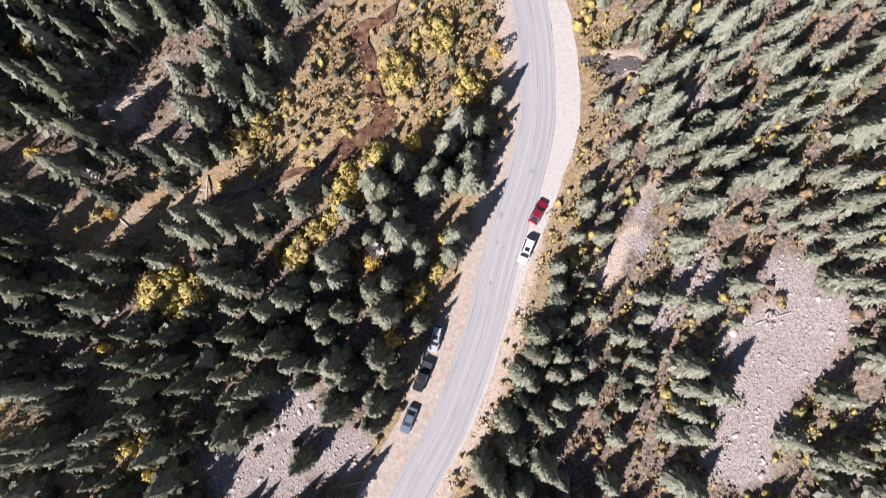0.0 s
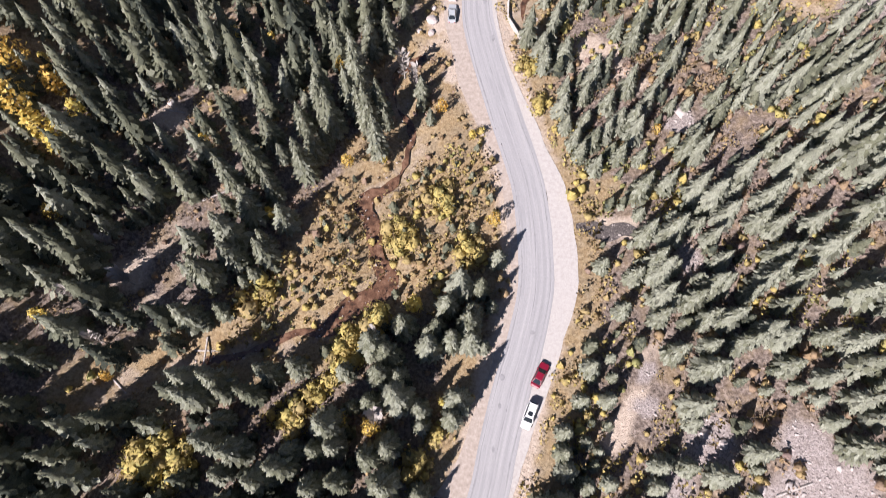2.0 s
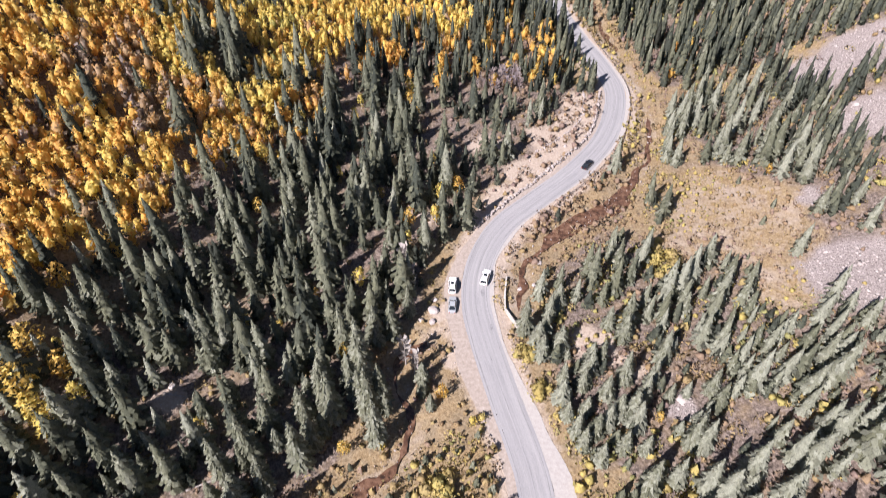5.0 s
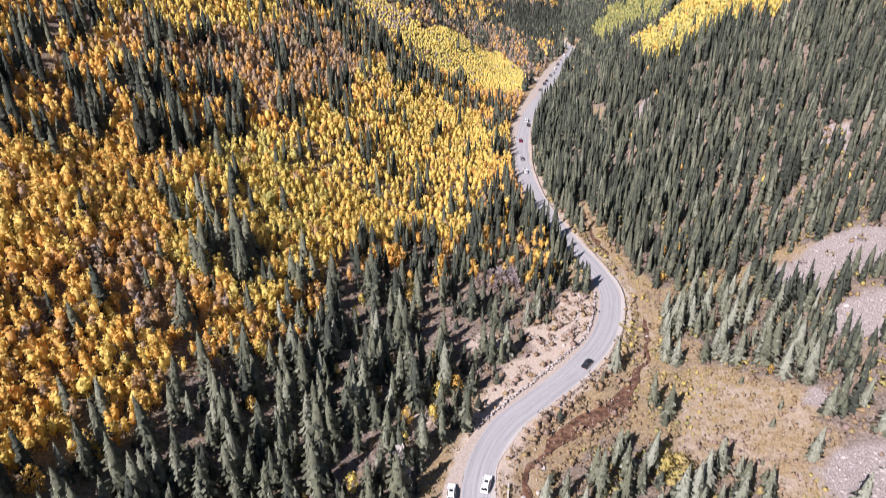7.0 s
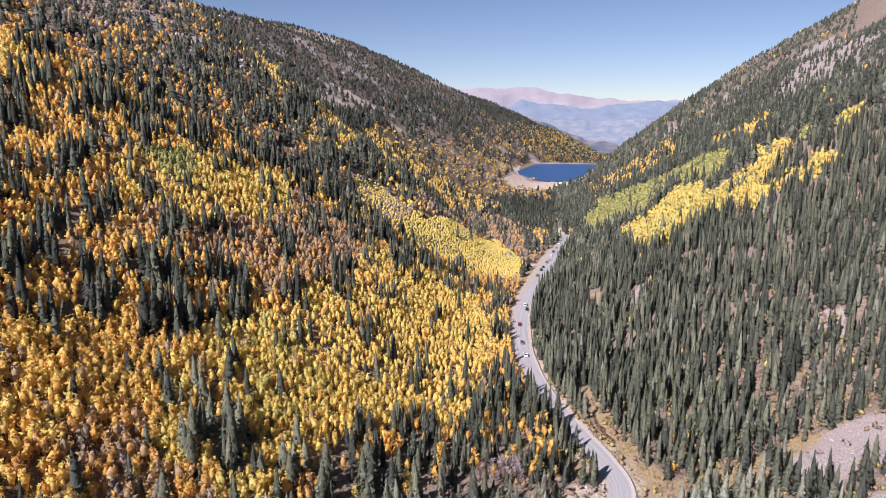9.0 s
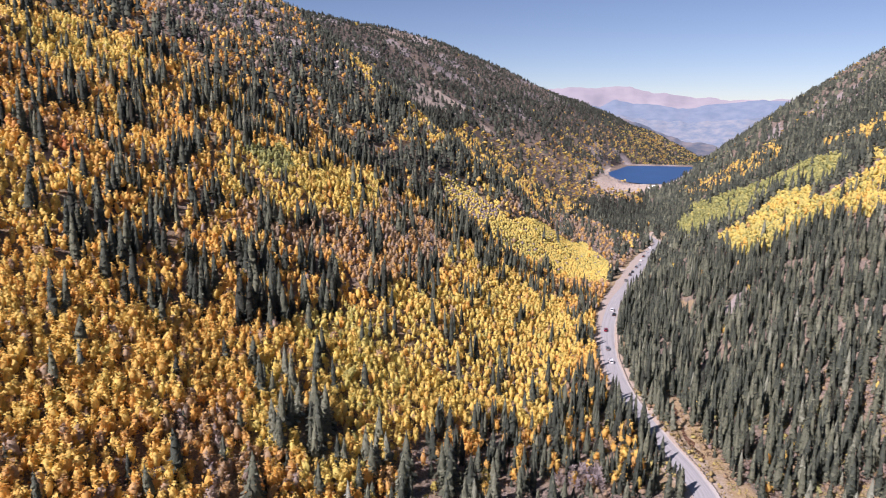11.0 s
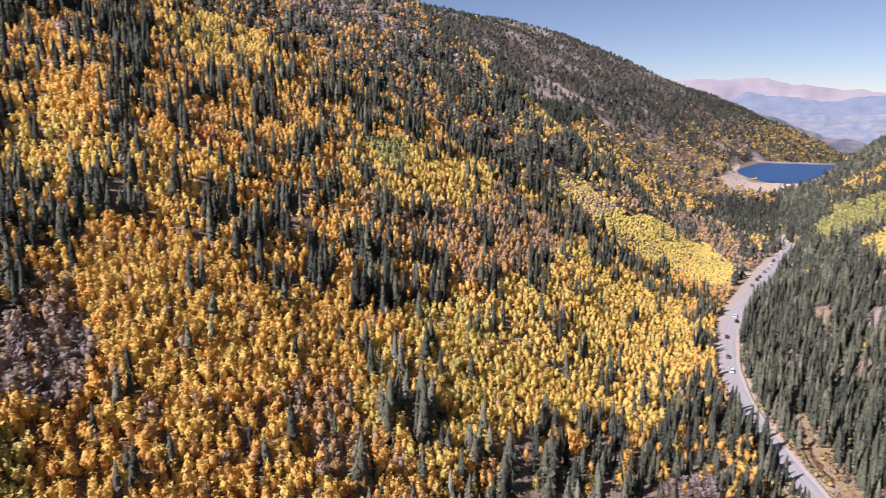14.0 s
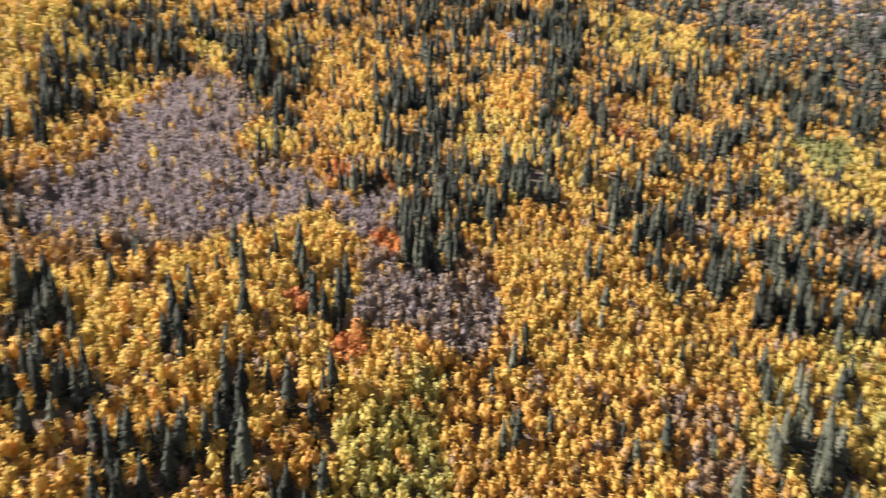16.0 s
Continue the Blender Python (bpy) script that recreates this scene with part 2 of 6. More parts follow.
GROUND, gn, gs = node_material("forest_floor_and_rock", 0.95, 0.15)
cover = gn.nodes.new("ShaderNodeAttribute")
cover.attribute_name = "cover"
split = gn.nodes.new("ShaderNodeSeparateColor")
gn.links.new(cover.outputs["Color"], split.inputs["Color"])
fine, mid, wide = noise_node(gn, 1.6, 6.0, 0.7), noise_node(gn, 0.22, 5.0, 0.65), noise_node(gn, 0.03, 4.0)
soil = ramp_node(gn, fine, [(0.3, (0.05, 0.038, 0.03)), (0.48, (0.15, 0.118, 0.10)), (0.62, (0.29, 0.235, 0.20)), (0.8, (0.44, 0.375, 0.345))])
soil = mix_node(gn, math_node(gn, "MULTIPLY", ramp_node(gn, mid, [(0.45, (0, 0, 0)), (0.65, (1, 1, 1))]), 0.55), soil, ramp_node(gn, fine, [(0.3, (0.20, 0.14, 0.07)), (0.7, (0.33, 0.245, 0.15))]))
grass = ramp_node(gn, fine, [(0.3, (0.15, 0.10, 0.055)), (0.5, (0.285, 0.205, 0.115)), (0.72, (0.41, 0.33, 0.205))])
grass = mix_node(gn, ramp_node(gn, mid, [(0.42, (0, 0, 0)), (0.62, (1, 1, 1))]), grass, ramp_node(gn, fine, [(0.32, (0.16, 0.12, 0.075)), (0.7, (0.36, 0.285, 0.19))]))
rock = ramp_node(gn, noise_node(gn, 2.6, 6.0, 0.75), [(0.36, (0.09, 0.075, 0.072)), (0.46, (0.26, 0.22, 0.205)), (0.6, (0.36, 0.315, 0.30)), (0.8, (0.47, 0.43, 0.41))])
dirt = ramp_node(gn, fine, [(0.3, (0.33, 0.26, 0.21)), (0.6, (0.46, 0.38, 0.31)), (0.8, (0.54, 0.47, 0.40))])
edge = lambda channel: math_node(gn, "MULTIPLY", math_node(gn, "SUBTRACT", math_node(gn, "ADD", split.outputs[channel], math_node(gn, "MULTIPLY", math_node(gn, "SUBTRACT", mid, 0.5), 0.7)), 0.35), 4.0, True)
tint = mix_node(gn, edge(1), soil, grass)
tint = mix_node(gn, edge(2), tint, dirt)
tint = mix_node(gn, edge(0), tint, rock)
gn.links.new(tint, gs.inputs["Base Color"])
bump_node(gn, gs, fine, 0.9, 0.35)

ROADWAY, rn, rs = node_material("worn_asphalt", 0.85, 0.3)
uv = rn.nodes.new("ShaderNodeUVMap").outputs["UV"]
streak = noise_node(rn, 1.0, 5.0, 0.6, uv, (1.6, 0.025, 1))
blotch = noise_node(rn, 1.0, 4.0, 0.6, uv, (0.5, 0.08, 1))
grit = noise_node(rn, 9.0, 3.0)
asphalt = ramp_node(rn, streak, [(0.34, (0.235, 0.23, 0.238)), (0.5, (0.29, 0.283, 0.29)), (0.66, (0.345, 0.335, 0.338))])
asphalt = mix_node(rn, math_node(rn, "MULTIPLY", ramp_node(rn, blotch, [(0.58, (0, 0, 0)), (0.64, (1, 1, 1))]), 0.35), asphalt, (0.20, 0.20, 0.21))
asphalt = mix_node(rn, 0.25, asphalt, ramp_node(rn, grit, [(0.3, (0.16, 0.16, 0.16)), (0.7, (0.5, 0.48, 0.47))]))
rn.links.new(asphalt, rs.inputs["Base Color"])
bump_node(rn, rs, grit, 0.3, 0.03)
GRAVEL, vn, vs = node_material("pale_gravel", 0.95, 0.2)
vn.links.new(mix_node(vn, noise_node(vn, 0.12, 4.0), ramp_node(vn, noise_node(vn, 5.0, 5.0, 0.7), [(0.3, (0.33, 0.305, 0.285)), (0.7, (0.48, 0.45, 0.43))]), ramp_node(vn, noise_node(vn, 1.5, 5.0), [(0.35, (0.32, 0.29, 0.27)), (0.7, (0.47, 0.44, 0.415))])), vs.inputs["Base Color"])
WATER, qn, qs = node_material("creek_water", 0.12, 0.5)
qn.links.new(ramp_node(qn, noise_node(qn, 0.8, 5.0, 0.65), [(0.33, (0.035, 0.022, 0.016)), (0.47, (0.105, 0.055, 0.034)), (0.6, (0.175, 0.10, 0.064)), (0.7, (0.22, 0.15, 0.105)), (0.78, (0.42, 0.38, 0.34))]), qs.inputs["Base Color"])
bump_node(qn, qs, noise_node(qn, 1.5, 3.0), 0.4, 0.1)
LAKE_WATER, ln, ls = node_material("deep_blue_water", 0.45, 0.12)
ln.links.new(ramp_node(ln, noise_node(ln, 0.01, 2.0), [(0.3, (0.022, 0.062, 0.155)), (0.7, (0.028, 0.075, 0.18))]), ls.inputs["Base Color"])
bump_node(ln, ls, noise_node(ln, 0.3, 3.0), 0.3, 0.3)


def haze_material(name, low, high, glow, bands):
    """Far hills, with the haze of miles of air put into the colour and a blue glow."""
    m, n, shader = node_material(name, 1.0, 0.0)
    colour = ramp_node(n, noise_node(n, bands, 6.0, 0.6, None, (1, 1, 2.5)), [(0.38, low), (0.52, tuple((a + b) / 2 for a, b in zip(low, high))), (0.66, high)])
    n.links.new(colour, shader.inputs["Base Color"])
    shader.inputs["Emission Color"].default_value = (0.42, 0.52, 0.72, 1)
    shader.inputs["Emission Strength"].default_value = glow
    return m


DIRT_TRACK, tn_, ts_ = node_material("tan_dirt", 0.95, 0.2)
tn_.links.new(ramp_node(tn_, noise_node(tn_, 1.3, 6.0, 0.7), [(0.3, (0.26, 0.215, 0.18)), (0.55, (0.36, 0.305, 0.265)), (0.75, (0.45, 0.395, 0.35))]), ts_.inputs["Base Color"])
bump_node(tn_, ts_, noise_node(tn_, 4.0, 4.0), 0.5, 0.05)
SEAL = plain_material("dark_sealant", (0.27, 0.263, 0.27), 0.8, grain=0.25, scale=1.2)

WET_STONES, wn_, ws_ = node_material("dark_wet_stones", 0.5, 0.4)
wn_.links.new(ramp_node(wn_, noise_node(wn_, 3.0, 5.0, 0.75), [(0.35, (0.035, 0.03, 0.03)), (0.55, (0.10, 0.085, 0.08)), (0.68, (0.32, 0.28, 0.26))]), ws_.inputs["Base Color"])
bump_node(wn_, ws_, noise_node(wn_, 5.0, 3.0), 0.8, 0.15)


# ---- building helpers ----
def mesh_from(name, verts, faces, smooth_shade=False):
    me = bpy.data.meshes.new(name)
    me.from_pydata([tuple(v) for v in verts], [], [tuple(f) for f in faces])
    me.update()
    if smooth_shade:
        me.polygons.foreach_set("use_smooth", [True] * len(me.polygons))
    return me


def mesh_from_arrays(name, verts, tris, tone=None, normals=None):
    """A triangle mesh out of arrays, with a tone for each corner's tree."""
    me = bpy.data.meshes.new(name)
    verts, tris = np.ascontiguousarray(verts, np.float32), np.ascontiguousarray(tris, np.int32)
    me.vertices.add(len(verts))
    me.vertices.foreach_set("co", verts.ravel())
    me.loops.add(tris.size)
    me.loops.foreach_set("vertex_index", tris.ravel())
    me.polygons.add(len(tris))
    me.polygons.foreach_set("loop_start", np.arange(0, tris.size, 3, dtype=np.int32))
    me.update(calc_edges=True)
    if tone is not None:
        me.attributes.new("tone", "FLOAT", "POINT").data.foreach_set("value", np.ascontiguousarray(tone, np.float32))
    if normals is not None:
        me.polygons.foreach_set("use_smooth", np.ones(len(tris), bool))
        me.normals_split_custom_set_from_vertices(np.ascontiguousarray(normals, np.float32))
    return me


def dress(ob, material):
    ob.data.materials.append(material)
    return ob


def part(name, bm, material, parent, label=""):
    me = bm
    if isinstance(bm, bmesh.types.BMesh):
        me = bpy.data.meshes.new(name)
        bm.to_mesh(me)
        bm.free()
    ob = new(name, me)
    if not me.materials:
        me.materials.append(material)
    ob.parent = parent
    return tagged(ob, label)


def thing(name, label, category, at=None, group="", kind=""):
    ob = new(name)
    ob.empty_display_size = 0.2
    if at is not None:
        ob.matrix_basis = at
    return tagged(ob, label, category, group, kind)


# ---- ground ----
SCREE = [(54.3, -9.3, 7.2), (50.5, -18.7, 5.5), (47.7, -27.1, 5), (44, 3.2, 4.3), (37.3, -3.8, 3.2), (33.8, 9.3, 2.3), (35, 15.4, 1.6), (-27.7, -20.8, 4.8), (-37.4, -30.6, 6), (-18.5, -27.7, 4.6),
         (-29.5, -31.6, 5), (-33, -26, 3), (60, -4, 5), (57, 3, 3.5), (92.4, 96, 11.4), (93.3, 124.2, 3.7), (46.6, 65.6, 3.1), (113.5, 177, 10.4), (126.7, 178.8, 12.8), (116.6, 147.4, 9.5), (44.6, 36, 2.8)]
FAR_ROCK = [(150, 1330, 40), (135, 1400, 30), (120, 1280, 30), (215, 1720, 30), (330, 1718, 30), (270, 1718, 30), (160, 1235, 34), (215, 1236, 24), (260, 1240, 20), (120, 1330, 40), (112, 1300, 28), (125, 1450, 26), (135, 1560, 26), (150, 1640, 26), (135, 1205, 36), (190, 1210, 30), (240, 1215, 26), (-45, 1375, 45), (-120, 1180, 30), (-244, 264, 9), (-256, 250, 10), (-266, 243, 9),
            (-177, 213, 6), (-196, 206, 5), (-300, 640, 26), (-270, 620, 18), (-330, 330, 18), (330, 800, 30), (300, 720, 20), (380, 900, 34)]
MEADOW = [(-16.3, 48.3, 4.5), (-21.4, 38.7, 6), (-21.3, 30.2, 4.3), (-7.9, 48.3, 5.5), (-3.7, 39.7, 5.4), (-32.6, 21.8, 3.2), (-40.7, 19.7, 3.3), (5.7, 39.7, 3.8), (8.7, 31.2, 2.6), (58.1, 133.4, 8.2),
          (69.9, 132.9, 10), (80.6, 124.8, 9.9), (64.9, 118.1, 7.8), (79, 98.7, 6.7), (85.2, 110.7, 6.3), (47.9, 118.5, 6.1), (28.6, 112.6, 4.3), (62.3, 187.9, 5.1), (56.3, 218.5, 3.1), (30.8, 50.2, 3.4),
          (-25.7, 40.1, 5.5), (-18.3, 60, 3.5), (70, 150, 5), (66, 172, 5)]
GLADE = [(-55.9, 37, 3.2), (-51.2, 42.5, 3.4), (-53.9, 27.8, 3.8), (-48.1, 34.2, 3.2), (30.6, 84.5, 3.9), (-88, 1100, 26), (86, 470, 7), (112, 450, 7), (165, 330, 6), (200, 1215, 48), (250, 1215, 45), (150, 1200, 40)]
DIRT = [(23.9, 140.7, 5.7), (35.2, 158.5, 6.2), (14, 130.3, 4.6), (6.2, 120.7, 3), (-8.3, 120.6, 3.7), (-2.2, 89.3, 2.8), (0.4, 76.9, 2.5), (10.2, 153.3, 5), (41.2, 174.9, 5.7), (-58.9, 32.6, 3.5), (-55.7, 65.5, 3.1),
        (36, 17.5, 1.8), (33.5, 13.5, 1.8), (31.6, 10, 2.0), (29.5, 6, 2.0), (27.5, 2.5, 2.0), (39, 22.5, 1.6), (44, 38, 2.0), (30, 42.5, 2.6), (34, 42, 2.4), (30, 150, 6), (38, 165, 5.5), (20, 140, 5), (27, 158, 4.5), (12, 127, 3), (44, 520, 9), (62, 480, 7), (92, 610, 8), (118, 655, 7)]


def blobs(x, y, circles):
    """How far a point lies inside the nearest of some round patches: 1 in the middle, 0.5 on the rim."""
    best = np.zeros(np.shape(x))
    for cx, cy, r in circles:
        best = np.maximum(best, np.exp(-0.69 * ((x - cx) ** 2 + (y - cy) ** 2) / r**2))
    return best


def steps(marks):
    out = [marks[0][0]]
    for (a, sa), (b, sb) in zip(marks, marks[1:]):
        while out[-1] < b - 0.5 * sb:
            u = (out[-1] - a) / (b - a)
            out.append(out[-1] + sa + (sb - sa) * min(max(u, 0), 1))
    return np.array(out)


gx = steps([(-2600, 120), (-900, 40), (-420, 10), (-110, 3.1), (125, 3.1), (420, 10), (900, 40), (3200, 120)])
gy = steps([(-900, 120), (-300, 30), (-70, 3.2), (-50, 3.1), (260, 3.1), (420, 5), (900, 12), (1900, 24), (4900, 110)])
xx, yy = np.meshgrid(gx, gy)
zz = height(xx, yy)
idx = np.arange(xx.size).reshape(xx.shape)
quads = np.stack([idx[:-1, :-1], idx[:-1, 1:], idx[1:, 1:], idx[1:, :-1]], -1).reshape(-1, 4)
tris = np.concatenate([quads[:, [0, 1, 2]], quads[:, [0, 2, 3]]])
ground_ob = dress(new("ground", mesh_from_arrays("ground", np.stack([xx, yy, zz], -1).reshape(-1, 3), tris)), GROUND)
ground_ob.data.polygons.foreach_set("use_smooth", [True] * len(ground_ob.data.polygons))
mask = np.ones((xx.size, 4), np.float32)
mask[:, 0] = np.maximum(blobs(xx, yy, SCREE), blobs(xx, yy, FAR_ROCK)).ravel()
off_axis = xx - np.interp(yy, STATION, AXIS_X)
mask[:, 1] = 0
under = (off_axis < -60) * (yy < 800) * (0.42 + 0.3 * fbm(xx / 14, yy / 14, 75))
outcrop = smooth(90, 150, zz) * (yy > 420) * (off_axis < 0) * smooth(-0.1, 0.5, fbm(xx / 22, yy / 30, 71)) * 0.75
mask[:, 0] = np.maximum(mask[:, 0], outcrop.ravel())
mask[:, 1] = np.maximum.reduce([blobs(xx, yy, MEADOW), 0.45 * blobs(xx, yy, GLADE), under]).ravel()
mask[:, 2] = np.maximum(blobs(xx, yy, DIRT), 0.55 * blobs(xx, yy, GLADE)).ravel()
near_road = np.flatnonzero((np.abs(xx - np.interp(yy, STATION, AXIS_X)) < 80).ravel() & (yy.ravel() < 950) & (yy.ravel() > -120))
rd, rk, _ = nearest(xx.ravel()[near_road], yy.ravel()[near_road], road_line)
mask[near_road, 2] = np.maximum(mask[near_road, 2], 0.75 * (1 - smooth(4, 11, rd)))
mask[near_road, 1] = np.maximum(mask[near_road, 1], 0.9 * (1 - smooth(9, 17, rd)))
cd, _, _ = nearest(xx.ravel()[near_road], yy.ravel()[near_road], creek_line)
mask[near_road, 1] = np.maximum(mask[near_road, 1], 0.9 * (1 - smooth(5, 10, cd)))
mask[near_road, 2] = np.maximum(mask[near_road, 2], 0.4 * (1 - smooth(2.0, 5.0, cd)))
ground_ob.data.attributes.new("cover", "FLOAT_COLOR", "POINT").data.foreach_set("color", mask.ravel())
tagged(ground_ob, "valley floor and steep slopes of brown soil, dry grass and rock", "ground", kind="structure")


# outlines of stands and clearings on the slopes
STRIP = [(-74, 459), (-62, 480), (-38, 474), (-20, 467), (9, 539), (45, 591), (57, 494), (49, 428), (27, 425), (9, 422), (-20, 410), (-37, 424), (-57, 431), (-68, 440)]
LILAC = [(-74, 459), (-62, 480), (-38, 474), (-24, 465), (-37, 430), (-57, 431), (-68, 440)]
CLEARING = [(-192, 871), (-208, 1148), (-129, 1173), (-128, 1080), (-152, 842), (-165, 780)]
CRAGS = [(473, 936), (491, 878), (415, 650), (308, 475), (281, 471), (313, 608), (312, 671), (374, 733)]
CRAG_LOW = [(313, 966), (348, 1026), (325, 933), (284, 832)]
BARE_PATCHES = [[(96, 332), (105, 342), (110, 343), (103, 325), (96, 320)], [(137, 238), (145, 244), (155, 238), (148, 229), (136, 232)]]
GRASS_PATCH = [(81, 376), (89, 364), (84, 339), (79, 350)]
FOOT_GLADE = [(65, 181), (78, 186), (97, 193), (117, 196), (131, 191), (130, 185), (117, 186), (105, 185), (93, 175), (81, 177), (68, 171)]
CREEK_OPEN = [(14, 99), (19, 111), (27, 120), (39, 132), (48, 141), (58, 159), (62, 148), (51, 123), (38, 113), (28, 106), (21, 101)]
QUARRY = [(85, 1187), (106, 1330), (118, 1440), (128, 1560), (150, 1640), (180, 1640), (144, 1372), (158, 1238), (228, 1288), (260, 1225), (211, 1150), (156, 1120), (111, 1125)]
MEADOW_LEFT = [(-37, 24), (-33, 33), (-29, 42), (-26, 51), (-20, 54), (-12, 52), (-6, 56), (0, 60), (6, 63), (9, 58), (8, 49), (6, 43), (6, 33), (0, 29), (-4, 24), (-10, 29), (-15, 27), (-24, 23)]
MEADOW_RIGHT = [(46, 103), (54, 114), (60, 131), (69, 142), (81, 139), (88, 130), (93, 125), (88, 114), (81, 108), (81, 100), (85, 93), (79, 88), (72, 89), (71, 102), (61, 105)]
CLEAR_RIGHT = [(26, 84), (34, 85), (39, 77), (46, 74), (47, 71), (38, 73), (32, 77), (26, 77)]
pit = inside(xx, yy, QUARRY).ravel() * (1 - smooth(LAKE_Z + 10, LAKE_Z + 26, zz.ravel() + 6 * fbm(xx / 20, yy / 20, 77).ravel()))
mask[:, 2] = np.maximum(mask[:, 2], 0.95 * pit)
mask[:, 0] *= 1 - 0.9 * pit
mask[:, 0] = np.maximum(mask[:, 0], 0.85 * (inside(xx, yy, CRAGS) | inside(xx, yy, CRAG_LOW) | inside(xx, yy, BARE_PATCHES[0]) | inside(xx, yy, BARE_PATCHES[1])).ravel())
mask[:, 1] = np.maximum(mask[:, 1], 0.8 * (inside(xx, yy, GRASS_PATCH) | inside(xx, yy, FOOT_GLADE)).ravel())
mask[:, 2] = np.maximum(mask[:, 2], 0.42 * inside(xx, yy, MEADOW_RIGHT).ravel())
mask[:, 0] *= 1 - inside(xx, yy, CLEARING).ravel()
mask[:, 1] = np.maximum(mask[:, 1], 0.8 * (inside(xx, yy, MEADOW_LEFT) | inside(xx, yy, MEADOW_RIGHT) | inside(xx, yy, STRIP)).ravel())
mask[:, 2] = np.maximum(mask[:, 2], 0.8 * (inside(xx, yy, CLEARING) | inside(xx, yy, CLEAR_RIGHT)).ravel())
ground_ob.data.attributes["cover"].data.foreach_set("color", mask.ravel())


# ---- road, gravel, water ----
def ribbon(name, line, left, right, lift, material, columns=6, waver=0.0, seed=1):
    """A strip along a line, between two offsets from it (right is positive), following the levelled ground."""
    way = np.gradient(line, axis=0)
    way /= np.linalg.norm(way, axis=1, keepdims=True)
    side = np.stack([way[:, 1], -way[:, 0]], 1)
    s = np.concatenate([[0], np.cumsum(np.linalg.norm(np.diff(line, axis=0), axis=1))])
    left, right = np.broadcast_to(left, s.shape) + waver * fbm(s / 3.1, s * 0, seed), np.broadcast_to(right, s.shape) + waver * fbm(s / 2.7, s * 0, seed + 1)
    u = np.linspace(0, 1, columns + 1)
    across = left[:, None] * (1 - u) + right[:, None] * u
    xy = line[:, None] + side[:, None] * across[..., None]
    z = lift(xy[..., 0], xy[..., 1], across)
    verts = np.concatenate([xy, z[..., None]], -1).reshape(-1, 3)
    i = np.arange(len(verts)).reshape(across.shape)
    q = np.stack([i[:-1, :-1], i[:-1, 1:], i[1:, 1:], i[1:, :-1]], -1).reshape(-1, 4)
    me = mesh_from(name, verts, q, True)
    layer = me.uv_layers.new(name="UVMap")
    flat = np.stack([across, np.broadcast_to(s[:, None], across.shape)], -1).reshape(-1, 2)
    layer.data.foreach_set("uv", flat[q.ravel()].astype(np.float32).ravel())
    return dress(new(name, me), material)


flat_lift = lambda extra: (lambda x, y, a: road_z(y) + extra + 0.012 * (HALF_ROAD - np.abs(a)))
tagged(ribbon("road", road_line, -HALF_ROAD, HALF_ROAD, flat_lift(0.03), ROADWAY, 8, 0.12, 21), "worn grey two-lane asphalt mountain road", "road", kind="structure")
sl, sr = np.interp(road_line[:, 1], SHOULDER_Y, SHOULDER_LEFT), np.interp(road_line[:, 1], SHOULDER_Y, SHOULDER_RIGHT)
tagged(ribbon("gravel_shoulder", road_line, HALF_ROAD - 0.3, HALF_ROAD + sr, flat_lift(0.0), GRAVEL, 5, 0.55, 23), "pale gravel pull-out along the road", "gravel", kind="structure")
tagged(ribbon("dirt_shoulder", road_line, -HALF_ROAD - sl, -HALF_ROAD + 0.3, flat_lift(0.0), DIRT_TRACK, 5, 0.5, 25), "tan dirt shoulder along the road", "gravel", kind="structure")
CREEK_HALF = np.interp(creek_line[:, 1] + 500 * (creek_line[:, 0] < 0), [80, 100, 112, 118, 128, 134, 150, 260, 510, 522, 530, 540, 548, 555, 575], [0.8, 0.9, 1.1, 2.6, 2.6, 0.9, 0.7, 0.6, 0.55, 0.7, 2.3, 0.6, 2.5, 0.7, 0.9])
tagged(ribbon("creek", creek_line, -CREEK_HALF, CREEK_HALF, lambda x, y, a: np.full(np.shape(x), -0.95), WATER, 6, 1.9, 27), "shallow rust-brown creek over stones", "water", kind="structure")
for a, b, seed in ((-2.8, -2.62, 61), (2.55, 2.68, 63), (-0.06, 0.04, 65)):
    line = road_line[(road_line[:, 1] > -60) & (road_line[:, 1] < 330)]
    tagged(ribbon("road_seam", line, a, b, flat_lift(0.036), SEAL, 1, 0.16, seed), "dark wavering seam of crack sealant on the road", "road", kind="structure")
for x, y, w, l in ((14.9, 22.5, 0.6, 0.4), (9.2, 14.4, 0.5, 0.6), (8.6, 9.4, 0.35, 0.5), (-1.8, -18.7, 0.5, 0.5), (-0.1, -20, 0.3, 0.3), (7.3, 2.2, 0.3, 0.5), (7.6, 96, 0.6, 1.2), (9.2, 86, 0.4, 0.9)):
    bm = bmesh.new()
    bm.faces.new([bm.verts.new((x + w * math.cos(k * math.pi / 4 + 0.4) * (0.8 + 0.2 * math.sin(k * 3)), y + l * math.sin(k * math.pi / 4 + 0.4), 0.1)) for k in range(8)])
    me = bpy.data.meshes.new("road_patch")
    bm.to_mesh(me)
    bm.free()
    tagged(dress(new("road_patch", me), SEAL), "dark asphalt repair on the road", "road", kind="structure")
pool_line = spline([(24.2, 43.4), (27, 42.8), (30, 41.6), (33, 42.2), (37, 40.6)], 0.7)
